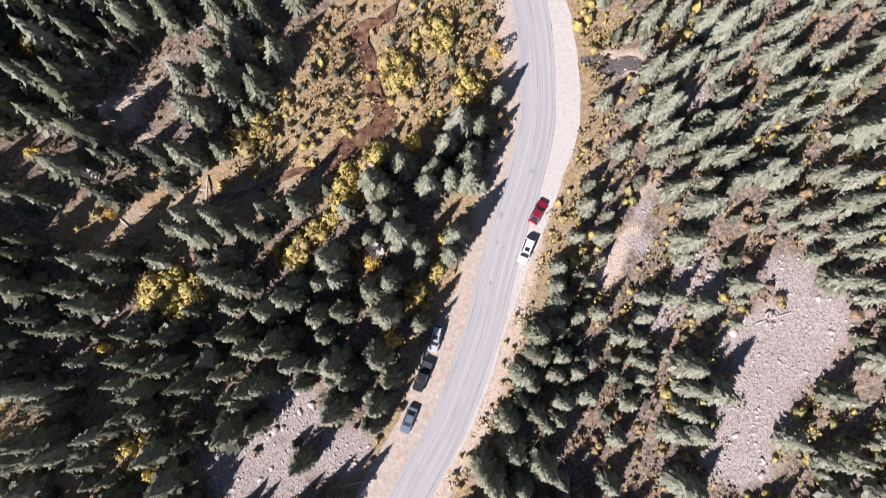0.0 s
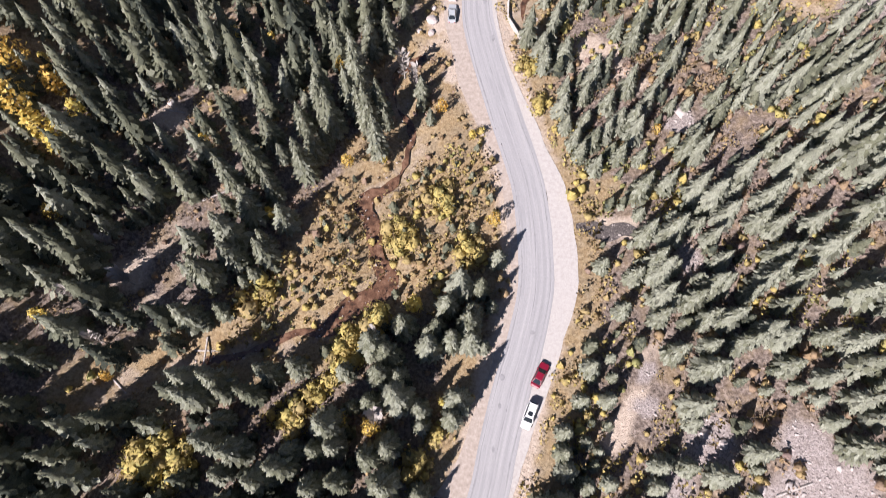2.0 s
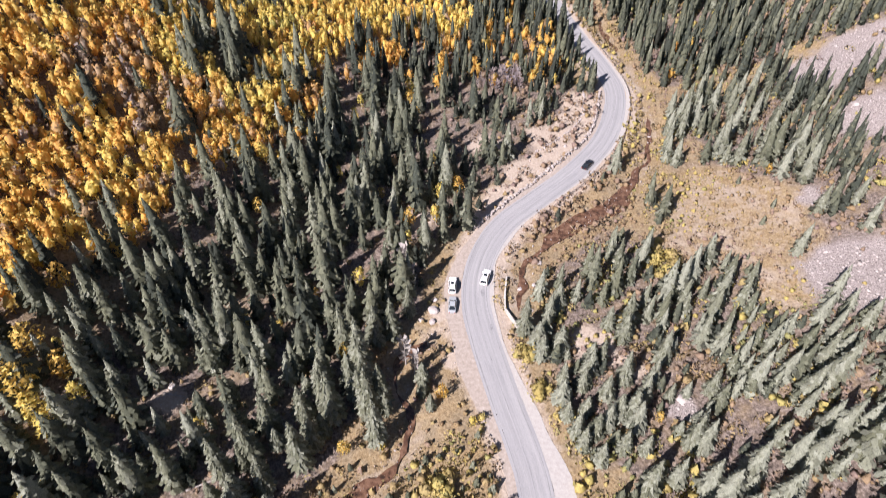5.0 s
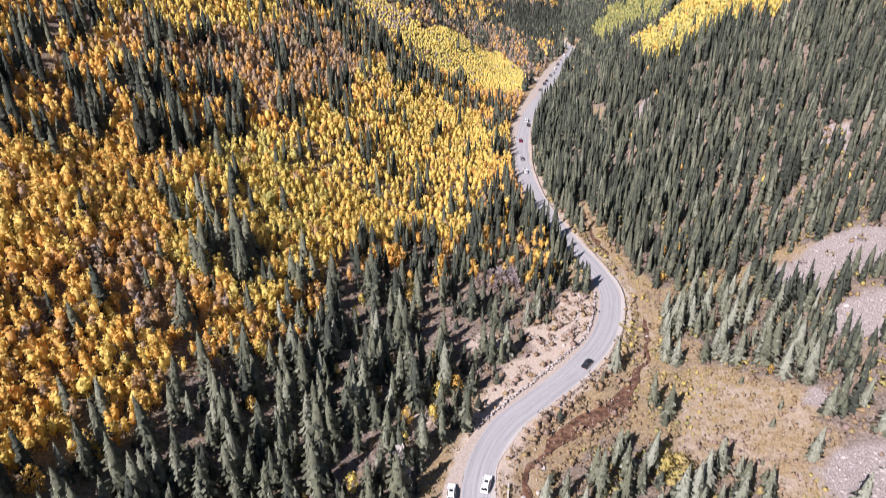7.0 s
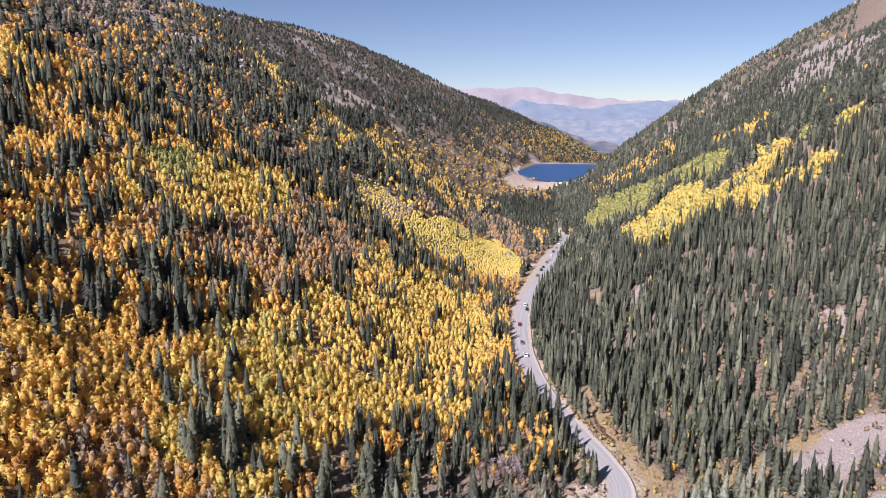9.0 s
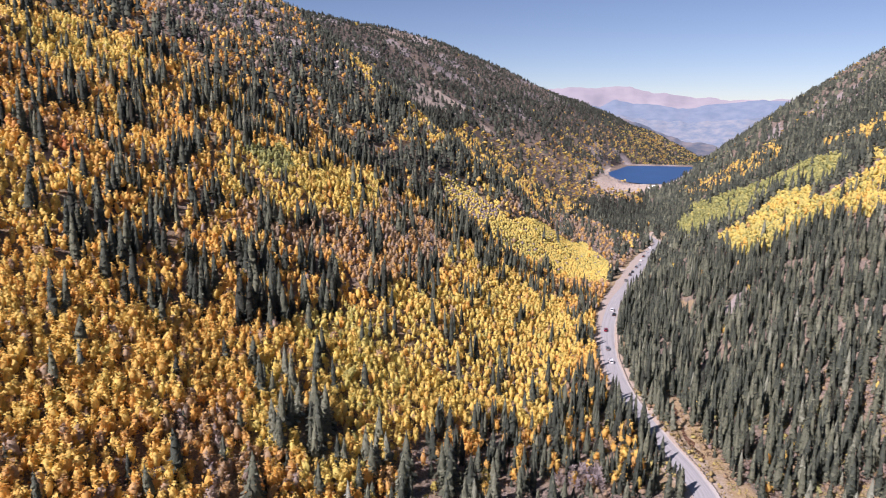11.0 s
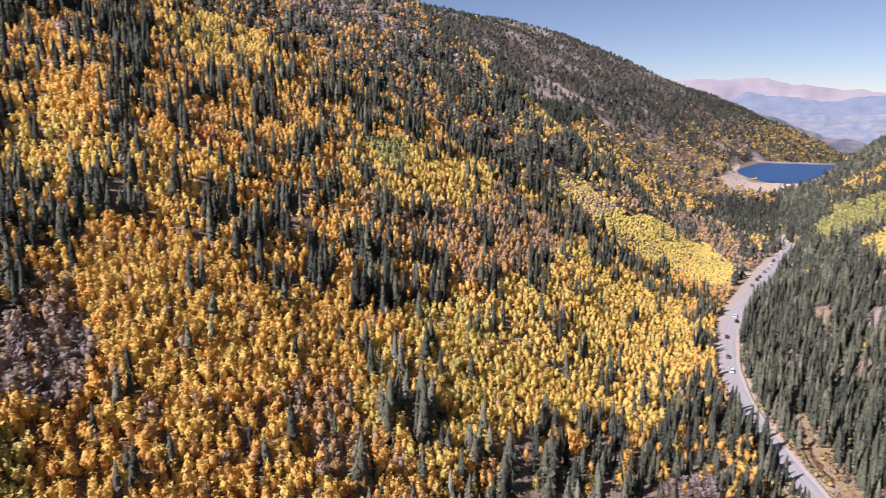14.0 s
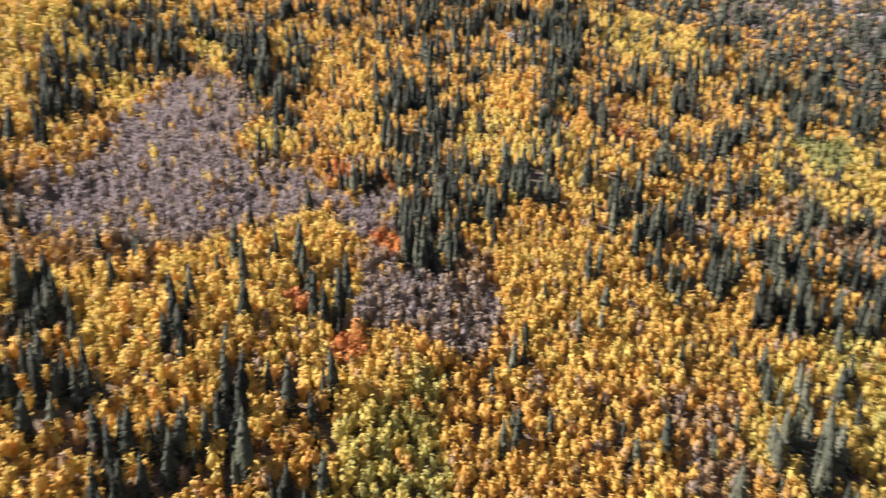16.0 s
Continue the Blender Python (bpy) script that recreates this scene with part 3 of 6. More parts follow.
tagged(ribbon("culvert_channel", pool_line, -np.interp(np.arange(len(pool_line)), [0, 4, 9, 14, 20], [0.5, 1.5, 1.1, 1.5, 0.3]), np.interp(np.arange(len(pool_line)), [0, 4, 9, 14, 20], [0.6, 1.3, 1.6, 1.0, 0.3]), lambda x, y, a: height(x, y) + 0.07, WET_STONES, 6, 0.5, 29), "dark wet stony channel below the road culvert", "water", kind="structure")
lake = dress(new("lake", mesh_from("lake", np.column_stack([lake_line, np.full(len(lake_line), LAKE_Z)]), [tuple(range(len(lake_line)))])), LAKE_WATER)
tagged(lake, "deep blue reservoir behind a pale dam", "water", kind="structure")


def far_range(name, label, distance, skyline, base, seed, material):
    """A far chain of hills along an arc, with spurs."""
    az = np.linspace(-20, 40, 260)
    rows = []
    top = np.interp(az, [a for a, _ in skyline], [e for _, e in skyline])
    for k, u in enumerate(np.linspace(0, 1, 14)):
        r = distance - 260 * (1 - u) + 60 * fbm(az / 3.0, az * 0 + u * 2, seed)
        z = base + (EYE[2] + np.tan(np.radians(top)) * distance - base) * u ** 0.8 + (9 + 12 * u) * fbm(az / 1.7, az * 0 + u * 3, seed + 1, 5) + 10 * fbm(az / 0.5, az * 0 + u * 5, seed + 2, 3) * u
        rows.append(np.stack([r * np.sin(np.radians(az)), r * np.cos(np.radians(az)), z], -1))
    v = np.array(rows)
    i = np.arange(v.shape[0] * v.shape[1]).reshape(v.shape[:2])
    q = np.stack([i[:-1, :-1], i[:-1, 1:], i[1:, 1:], i[1:, :-1]], -1).reshape(-1, 4)
    return tagged(dress(new(name, mesh_from(name, v.reshape(-1, 3), q, True)), material), label, "mountains", kind="structure")


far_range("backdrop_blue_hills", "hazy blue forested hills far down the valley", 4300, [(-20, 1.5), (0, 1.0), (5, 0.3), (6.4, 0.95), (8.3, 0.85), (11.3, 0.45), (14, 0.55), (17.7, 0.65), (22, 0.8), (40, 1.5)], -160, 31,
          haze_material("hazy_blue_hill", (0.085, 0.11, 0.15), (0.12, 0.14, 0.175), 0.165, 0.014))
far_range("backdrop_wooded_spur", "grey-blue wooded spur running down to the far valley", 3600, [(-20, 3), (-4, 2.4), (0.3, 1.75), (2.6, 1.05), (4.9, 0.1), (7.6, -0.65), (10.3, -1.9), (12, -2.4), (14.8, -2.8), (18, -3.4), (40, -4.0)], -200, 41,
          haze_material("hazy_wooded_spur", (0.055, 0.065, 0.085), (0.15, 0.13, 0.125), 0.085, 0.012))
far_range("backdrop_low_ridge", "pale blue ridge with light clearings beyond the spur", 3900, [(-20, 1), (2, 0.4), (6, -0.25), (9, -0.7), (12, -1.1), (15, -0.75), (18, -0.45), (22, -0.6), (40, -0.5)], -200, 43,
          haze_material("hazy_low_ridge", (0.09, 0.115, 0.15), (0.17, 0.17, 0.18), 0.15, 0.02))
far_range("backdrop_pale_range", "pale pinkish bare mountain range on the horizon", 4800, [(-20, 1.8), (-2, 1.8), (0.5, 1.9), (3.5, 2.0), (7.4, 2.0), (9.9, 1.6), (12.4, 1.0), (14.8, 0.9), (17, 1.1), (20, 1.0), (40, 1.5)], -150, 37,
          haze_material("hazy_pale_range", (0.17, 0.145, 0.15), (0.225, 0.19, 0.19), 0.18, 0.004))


# ---- trees: shapes, one metre tall ----
def spruce_shape(seed, whorls, per, slim, rich=True, sides=7):
    """A full crown: a ragged inner cone under whorls of boughs that stick out and droop, shorter towards the tip."""
    rng = np.random.RandomState(seed)
    v, t, nv = [], [], []
    outline = lambda u: slim * ((1 - u) ** 0.72 * 0.98 + 0.02) * (0.72 + 0.28 * min(u / 0.12, 1))
    # inner cone, in rings
    for k, u in enumerate((0.0, 0.33, 0.66)):
        for j in range(sides):
            a = 2 * np.pi * (j + rng.uniform(-0.25, 0.25)) / sides + k * 0.4
            r = outline(u) * (rng.uniform(0.5, 0.8) if rich else rng.uniform(0.62, 0.9))
            v.append((r * np.cos(a), r * np.sin(a), 0.05 + 0.93 * u + rng.uniform(-0.03, 0.03)))
            nv.append((np.cos(a), np.sin(a), 0.35))
    v.append((0, 0, 1.0))
    nv.append((0, 0, 1))
    for k in range(2):
        for j in range(sides):
            i, q = k * sides + j, k * sides + (j + 1) % sides
            t += [(i, q, q + sides), (i, q + sides, i + sides)]
    t += [(2 * sides + j, 2 * sides + (j + 1) % sides, 3 * sides) for j in range(sides)]
    for w in range(whorls):
        u = np.clip((w + rng.uniform(-0.35, 0.35)) / whorls, 0, 0.97)
        spin = rng.uniform(0, 2 * np.pi)
        n = max(3, int(round(per * (1 - 0.5 * u))))
        for k in range(n):
            a = spin + 2 * np.pi * (k + rng.uniform(-0.35, 0.35)) / n
            r = outline(u) * (rng.uniform(0.62, 1.34) if rich else rng.uniform(0.78, 1.22))
            z = 0.05 + 0.93 * u + rng.uniform(-0.015, 0.03)
            drop = r * rng.uniform(0.0, 0.35) + 0.004
            half = r * (rng.uniform(0.08, 0.15) * (20 / per) ** 0.7 if rich else rng.uniform(0.3, 0.48)) + (0.004 if rich else 0.01)
            c, s = np.cos(a), np.sin(a)
            spot = lambda f, g, h: (c * r * f - s * g, s * r * f + c * g, z + h)
            tip = rng.uniform(-0.4, 0.4) * half
            b = len(v)
            if rich:
                v += [spot(0.35, 0, 0.03), spot(1.0, rng.uniform(-0.4, 0.4) * half, -drop), spot(0.78, half, -drop * 0.6 + tip), spot(0.70, -half, -drop * 0.6 - tip)]
                t += [(b, b + 1, b + 2), (b, b + 3, b + 1)]
            else:
                v += [spot(1.05, 0, -drop), spot(0.5, half, 0.025 + tip), spot(0.5, -half, 0.025 - tip)]
                t += [(b, b + 1, b + 2)]
            lean = np.array([c, s, 0.35]) + rng.normal(size=3) * 0.32
            nv += [lean / np.linalg.norm(lean)] * (len(v) - b)
    nv = np.array(nv)
    return np.array(v), np.array(t), nv / np.linalg.norm(nv, axis=1, keepdims=True)


def cone_shape(seed, tiers, sides, slim):
    """A far spruce: ragged cones one over another."""
    rng = np.random.RandomState(seed)
    v, t = [], []
    for k in range(tiers):
        low, top = 0.06 + 0.8 * k / tiers, min(1.0, 0.06 + 0.8 * (k + (1.7 if tiers < 6 else 2.8)) / tiers)
        r = slim * (1 - 0.85 * k / tiers)
        if k == tiers - 1:
            top = 1.0
        b = len(v)
        v.append((0, 0, top))
        for j in range(sides):
            a = 2 * np.pi * (j + rng.uniform(-0.35, 0.35)) / sides + k * 1.3
            q = r * (rng.uniform(0.95, 1.3) if j % 2 else rng.uniform(0.45, 0.75))
            v.append((q * np.cos(a), q * np.sin(a), low + rng.uniform(-0.04, 0.03) + (0 if j % 2 else 0.03)))
        t += [(b, b + 1 + j, b + 1 + (j + 1) % sides) for j in range(sides)]
    return np.array(v), np.array(t)


def ball_shape():
    """The twelve corners and twenty faces of a coarse ball."""
    g = (1 + 5 ** 0.5) / 2
    v = np.array([(a * x, b * y, c * z) for x, y, z in ((0, 1, g), (1, g, 0), (g, 0, 1)) for a, b, c in itertools.product((-1, 1), repeat=3) if (x or a == 1) and (y or b == 1) and (z or c == 1)]) / (1 + g * g) ** 0.5
    t = [(i, j, k) for i, j, k in itertools.combinations(range(12), 3) if max(np.linalg.norm(v[i] - v[j]), np.linalg.norm(v[j] - v[k]), np.linalg.norm(v[i] - v[k])) < 1.1]
    t = [q if np.dot(np.cross(v[q[1]] - v[q[0]], v[q[2]] - v[q[0]]), v[q[0]]) > 0 else q[::-1] for q in t]
    return v, np.array(t)


BALL = ball_shape()


def aspen_shape(seed, clumps, leaf, wide, low=0.34, trunk=True, heart=True):
    """An egg of foliage, lumpy and uneven, wrapped in leafy sprays, over a slim stem."""
    rng = np.random.RandomState(seed)
    mid, tall = (low + 1) / 2, (1 - low) / 2
    sway = rng.uniform(-0.25, 0.25, 2) * wide
    v, t, nv = [], [], []
    lump = rng.normal(size=(5, 3))
    swell = lambda d: 1 + 0.2 * np.sin(2.2 * (lump @ d)).sum() / 2
    full = lambda d: wide * (1.0 - 0.32 * max(d[2], 0) - 0.10 * max(-d[2], 0))
    place = lambda d, q: np.array([d[0] * full(d) * q + sway[0] * (0.5 + 0.5 * d[2]), d[1] * full(d) * q + sway[1] * (0.5 + 0.5 * d[2]), mid + d[2] * tall * min(q, 1.06)])
    if heart:
        for d in BALL[0]:
            v.append(place(d, 0.72 * swell(d) * rng.uniform(0.75, 1.15)))
            nv.append((d[0], d[1], d[2] * 0.7 + 0.12))
        t += [tuple(q) for q in BALL[1]]
    for k in range(clumps):
        d = rng.normal(size=3)
        d[2] += 0.25
        d /= np.linalg.norm(d)
        c = place(d, swell(d) * rng.uniform(0.62, 1.12))
        n = d + rng.normal(size=3) * 0.7
        n /= np.linalg.norm(n)
        e = np.cross(n, rng.normal(size=3))
        e /= np.linalg.norm(e)
        g = np.cross(n, e)
        s = leaf * rng.uniform(0.55, 1.45)
        b = len(v)
        v += [c + e * s, c - e * s * 0.5 + g * s * rng.uniform(0.6, 1.0), c - e * s * rng.uniform(0.4, 0.9) - g * s * rng.uniform(0.6, 1.0) + n * s * 0.2]
        t.append((b, b + 1, b + 2))
        own = d * np.array([1, 1, 0.75]) + rng.normal(size=3) * 0.42
        nv += [own / np.linalg.norm(own)] * 3
    if trunk:
        b = len(v)
        for z, r in ((-0.05, 0.016), (0.6, 0.008)):
            v += [(r * np.cos(a), r * np.sin(a), z) for a in (0.3, 2.4, 4.5)]
            nv += [(np.cos(a), np.sin(a), 0) for a in (0.3, 2.4, 4.5)]
        for k in range(3):
            j = (k + 1) % 3
            t += [(b + k, b + j, b + 3 + j), (b + k, b + 3 + j, b + 3 + k)]
    return np.array(v), np.array(t), np.array(nv)


def bare_shape(seed, twigs, wide):
    """A leafless aspen: a stem and upright twigs with a few leaves left."""
    rng = np.random.RandomState(seed)
    v, t = [], []
    for k in range(twigs):
        a, z = rng.uniform(0, 2 * np.pi), rng.uniform(0.25, 0.8)
        r, h = wide * rng.uniform(0.4, 1.0), rng.uniform(0.1, 0.22)
        c, s, w = np.cos(a), np.sin(a), 0.022
        b = len(v)
        v += [(0, 0, z), (c * r - s * w, s * r + c * w, z + h), (c * r * 0.9 + s * w * 2, s * r * 0.9 - c * w * 2, z + h * 0.75)]
        t.append((b, b + 1, b + 2))
    b = len(v)
    for z, r in ((-0.05, 0.018), (0.9, 0.006)):
        v += [(r * np.cos(a), r * np.sin(a), z) for a in (0.3, 2.4, 4.5)]
    for k in range(3):
        j = (k + 1) % 3
        t += [(b + k, b + j, b + 3 + j), (b + k, b + 3 + j, b + 3 + k)]
    return np.array(v), np.array(t)


def trunk_shape(radius, tip, top, sides=7):
    v = [(radius * np.cos(2 * np.pi * k / sides), radius * np.sin(2 * np.pi * k / sides), -0.06) for k in range(sides)]
    v += [(tip * np.cos(2 * np.pi * k / sides), tip * np.sin(2 * np.pi * k / sides), top) for k in range(sides)] + [(0, 0, top + 0.01)]
    t = []
    for k in range(sides):
        j = (k + 1) % sides
        t += [(k, j, sides + j), (k, sides + j, sides + k), (sides + k, sides + j, 2 * sides)]
    return np.array(v), np.array(t)


def planted(name, label, category, shapes, x, y, z, tall, spread, tone, material, seed, lean=0.03):
    """Many trees or shrubs as one mesh: each gets a shape, a turn, a size and a tone."""
    rng = np.random.RandomState(seed)
    kind, turn = rng.randint(len(shapes), size=len(x)), rng.uniform(0, 2 * np.pi, len(x))
    lx, ly = rng.normal(0, lean, len(x)), rng.normal(0, lean, len(x))
    vs, ts, tn, ns, base = [], [], [], [], 0
    for k, (v, t, *soft) in enumerate(shapes):
        pick = np.flatnonzero(kind == k)
        if not len(pick):
            continue
        c, s = np.cos(turn[pick])[:, None], np.sin(turn[pick])[:, None]
        wide, up = (tall * spread)[pick][:, None], tall[pick][:, None]
        px, py, pz = v[:, 0] * wide, v[:, 1] * wide, v[:, 2] * up
        out = np.stack([px * c - py * s + x[pick][:, None] + pz * lx[pick][:, None], px * s + py * c + y[pick][:, None] + pz * ly[pick][:, None], pz + z[pick][:, None]], -1)
        vs.append(out.reshape(-1, 3))
        ts.append((t[None] + (np.arange(len(pick)) * len(v))[:, None, None] + base).reshape(-1, 3))
        tn.append(np.repeat(tone[pick], len(v)))
        if soft:
            q = soft[0]
            ns.append(np.stack([q[:, 0] * c - q[:, 1] * s, q[:, 0] * s + q[:, 1] * c, np.broadcast_to(q[:, 2], (len(pick), len(v)))], -1).reshape(-1, 3))
        base += len(pick) * len(v)
    ob = dress(new(name, mesh_from_arrays(name, np.concatenate(vs), np.concatenate(ts), np.concatenate(tn), np.concatenate(ns) if ns else None)), material)
    return tagged(ob, label, category, kind="stuff")


# ---- where what grows: centre, radius, share of spruce, tone of the aspens ----
WOODS_A = [(-145, 136, 19, 0.03, 0.45), (-136, 157, 17, 0.03, 0.45), (-131, 120, 19, 0.03, 0.42), (-121, 150, 18, 0.04, 0.42), (-103, 165, 17, 0.1, 0.42), (-120, 104, 18, 0.02, 0.45), (-102, 112, 17, 0.04, 0.45), (-87, 123, 14, 0.06, 0.5),
           (-106, 141, 10, 0.4, 0.35), (-89, 148, 14, 0.3, 0.25), (-72, 155, 14, 0.4, 0.25), (-70, 213, 15, 0.05, 0.7), (-65, 186, 13, 0.1, 0.7), (-79, 172, 10, 0.15, 0.6), (-43, 217, 20, 0.15, 0.72), (-15, 269, 23, 0.15, 0.72), (-39, 261, 17, 0.1, 0.6), (-7, 312, 20, 0.2, 0.6)]
WOODS_B = [(-127, 195, 14, 0.66, 0.5), (-143, 193, 12, 0.58, 0.5), (-115, 197, 12, 0.66, 0.5), (-98, 193, 11, 0.68, 0.5), (-92, 214, 12, 0.8, 0.5), (-157, 195, 10, 0.5, 0.5), (-86, 247, 16, 0.5, 0.4), (-68, 295, 19, 0.6, 0.4), (-135, 304, 20, 0.1, 0.74), (-108, 313, 24, 0.12, 0.72),
           (-114, 242, 17, 0.1, 0.6), (-88, 308, 20, 0.2, 0.65), (-86, 426, 27, 0.4, 0.6), (-165, 185, 13, 0.1, 0.5), (-187, 169, 13, 0.1, 0.65), (-175, 160, 10, 0.4, 0.5), (-158, 157, 9, 0.4, 0.5), (-154, 176, 10, 0.3, 0.5)]
WOODS_C = [(-234, 300, 23, 0.1, 0.7), (-224, 336, 21, 0.15, 0.65), (-209, 207, 15, 0.3, 0.5), (-243, 251, 21, 0.5, 0.4), (-189, 221, 12, 0.4, 0.4), (-207, 195, 14, 0.3, 0.5), (-168, 296, 28, 0.75, 0.5), (-173, 358, 28, 0.75, 0.5), (-210, 355, 29, 0.6, 0.5), (-139, 353, 23, 0.7, 0.5),
           (-125, 410, 22, 0.75, 0.5), (-204, 466, 36, 0.6, 0.35), (-147, 453, 29, 0.35, 0.5), (-114, 559, 17, 0.95, 0.5), (-54, 394, 19, 0.6, 0.5), (-26, 388, 18, 0.55, 0.5), (2, 388, 15, 0.5, 0.52), (26, 385, 12, 0.4, 0.55)]
WOODS_D = [(-60, 389, 20, 0.4, 0.5), (9, 232, 21, 0.6, 0.4), (-30, 202, 19, 0.45, 0.45), (-13, 196, 18, 0.5, 0.4), (-44, 177, 13, 0.4, 0.5), (17, 194, 14, 0.8, 0.3), (-32, 166, 14, 0.7, 0.3), (-51, 155, 14, 0.35, 0.45), (-8, 176, 13, 0.7, 0.25), (-65, 140, 15, 0.2, 0.45), (54, 518, 27, 0.3, 0.35),
           (44, 749, 46, 0.3, 0.55), (-14, 772, 48, 0.3, 0.6), (14, 1071, 66, 0.2, 0.65), (-61, 851, 52, 0.35, 0.6), (-206, 1275, 92, 0.95, 0.4), (-45, 1375, 98, 0.93, 0.4), (-269, 1077, 68, 0.95, 0.4)]
WOODS_E = [(-84, 1148, 47, 0.8, 0.5), (94, 1195, 61, 0.3, 0.65), (115, 832, 52, 0.9, 0.5), (129, 1754, 72, 0.6, 0.55), (-240, 55, 23, 0.03, 0.05), (-268, 80, 17, 0.1, 0.05), (-221, 24, 18, 0.05, 0.08), (-209, 73, 16, 0.05, 0.1), (-215, 48, 20, 0.04, 0.1), (-148, 106, 15, 0.05, 0.1), (-155, 94, 12, 0.03, 0.08),
           (-320, 63, 17, 0.9, 0.5), (-292, 28, 12, 0.8, 0.5), (-274, 106, 15, 0.7, 0.5), (-253, 27, 13, 0.05, 0.5), (-306, 15, 19, 0.05, 0.65), (-225, 152, 14, 0.8, 0.5), (-203, 135, 12, 0.8, 0.5)]
WOODS_F = [(-172, 121, 11, 0.85, 0.5), (-175, 140, 8, 0.8, 0.5), (-177, 78, 16, 0.05, 0.6), (-167, 56, 15, 0.1, 0.62), (-172, 29, 15, 0.15, 0.65), (-169, 7, 14, 0.6, 0.6), (-155, 10, 12, 0.6, 0.55), (-165, 72, 6, 0.8, 0.5), (-165, 24, 7, 0.6, 0.5), (-150, 32, 10, 0.15, 0.5), (-136, 28, 8, 0.7, 0.5),
           (-138, 14, 8, 0.5, 0.5), (-145, 5, 13, 0.25, 0.48), (-152, 64, 9, 0.1, 0.9), (-118, 71, 13, 0.03, 0.62), (-140, 39, 7, 0.5, 0.5), (-125, 43, 9, 0.35, 0.45), (-226, 124, 13, 0.05, 0.6), (-196, 174, 16, 0.05, 0.72)]
WOODS_G = [(-168, 187, 13, 0.05, 0.6), (-233, 87, 10, 0.05, 0.75), (-200, 8, 17, 0.3, 0.4)]
WOODS_H = [(174, 326, 23, 0.98, 0.5), (122, 331, 26, 0.98, 0.5), (240, 430, 30, 0.9, 0.4), (338, 786, 52, 0.9, 0.4), (168, 274, 27, 0.98, 0.5), (99, 675, 35, 0.5, 0.5), (100, 833, 43, 0.6, 0.5), (-60, 60, 25, 0.93, 0.5), (-40, -10, 30, 0.97, 0.5), (-75, 20, 20, 0.9, 0.5), (-30, 110, 20, 0.95, 0.4), (-70, 95, 14, 0.35, 0.55), (-75, 115, 12, 0.1, 0.6), (-25, 140, 14, 0.8, 0.3)]
WOODS_I = [(-70, 112, 13, 0.1, 0.6), (-52, 124, 11, 0.25, 0.55), (-35, 134, 11, 0.5, 0.5), (-79, 93, 10, 0.15, 0.58), (-22, 140, 8, 0.6, 0.4), (-85, 118, 12, 0.05, 0.6), (-58, 100, 9, 0.4, 0.5), (-250, 360, 60, 0.62, 0.55), (-300, 450, 90, 0.75, 0.45), (-290, 230, 50, 0.62, 0.45), (-260, 190, 30, 0.5, 0.5), (-180, 400, 40, 0.75, 0.5), (-240, 420, 50, 0.72, 0.5), (-330, 300, 50, 0.65, 0.5)]
SINGLE_ASPENS = [(-6.2, 27, 6.5, 1.3), (-77, 60.5, 10, 1.3), (-74, 57, 9, 1.3), (-80.5, 63.5, 9, 1.2), (-69, 62, 7.5, 1.1), (-1.4, 68, 4.6, 1.2), (-48, 59.5, 5, 1.0), (-79, 69, 9, 1.2), (-37, 84, 4.5, 1.0), (-78, 84, 8, 1.1), (4.4, 62, 3.4, 1.3), (-73, 66, 8, 1.2), (-71.5, 55, 8, 1.1)]
RED = [(-206, 103, 6), (-169, 101, 6), (-140, 70, 5), (-197, 117, 4), (-190, 217, 6), (-175, 222, 5), (-158, 66, 4)]
YELLOW_SHRUBS = [(-28.2, 7.3, 3.2), (-23.2, 13.5, 3.1), (-18.1, 18.7, 3.7), (-14, 24.9, 3.2), (-10, 40.8, 3.3), (3.6, 37.5, 3.2), (-1.6, 48.3, 3.3), (-47.4, 0.2, 4.4), (-52.3, 0.2, 3.3), (-5.7, -0.8, 2.6), (-2.6, 4.3, 1.5), (-54.3, -28.6, 3.4), (16.4, 78.4, 2.5), (19.3, 69.9, 2.4), (4.9, 63.1, 1.7), (-35.8, 29.1, 3.3), (50.9, 104.8, 4.4)]


# outlines of stands: the colour of the aspens first, then the spruces among them
ORANGE_LOWER = [(-161, 139), (-144, 161), (-125, 166), (-108, 191), (-96, 175), (-85, 185), (-78, 177), (-78, 161), (-93, 145), (-98, 128), (-100, 114), (-90, 109), (-113, 89)]
GOLD_UPPER = [(-164, 126), (-140, 177), (-123, 165), (-112, 193), (-98, 178), (-80, 200), (-76, 174), (-90, 154), (-99, 129), (-110, 119), (-123, 110), (-142, 118)]
GOLD_LEFT = [(-196, 0), (-190, 25), (-190, 75), (-161, 86), (-146, 78), (-134, 65), (-139, 38), (-150, 17), (-156, -3)]
GOLD_LEFT_LOW = [(-151, -4), (-148, 17), (-139, 38), (-134, 58), (-122, 58), (-110, 50), (-135, -6)]
OLIVE_PATCH = [(-109, 52), (-123, 60), (-125, 69), (-126, 81), (-125, 93), (-118, 87), (-100, 72)]
PALE_LOW = [(-100, 74), (-124, 92), (-120, 107), (-108, 117), (-96, 126), (-76, 122)]
TAN_LOW = [(-93, 145), (-78, 161), (-67, 150), (-62, 137), (-74, 125), (-85, 134)]
VIVID = [(-82, 209), (-79, 232), (-66, 233), (-53, 220), (-40, 220), (-44, 192), (-52, 179), (-61, 176), (-76, 190)]
YELLOW_LOW = [(-86, 182), (-74, 197), (-59, 182), (-53, 173), (-44, 193), (-35, 240), (-9, 288), (17, 278), (12, 231), (-7, 209), (-30, 201), (-40, 173), (-55, 147), (-68, 148), (-83, 160)]
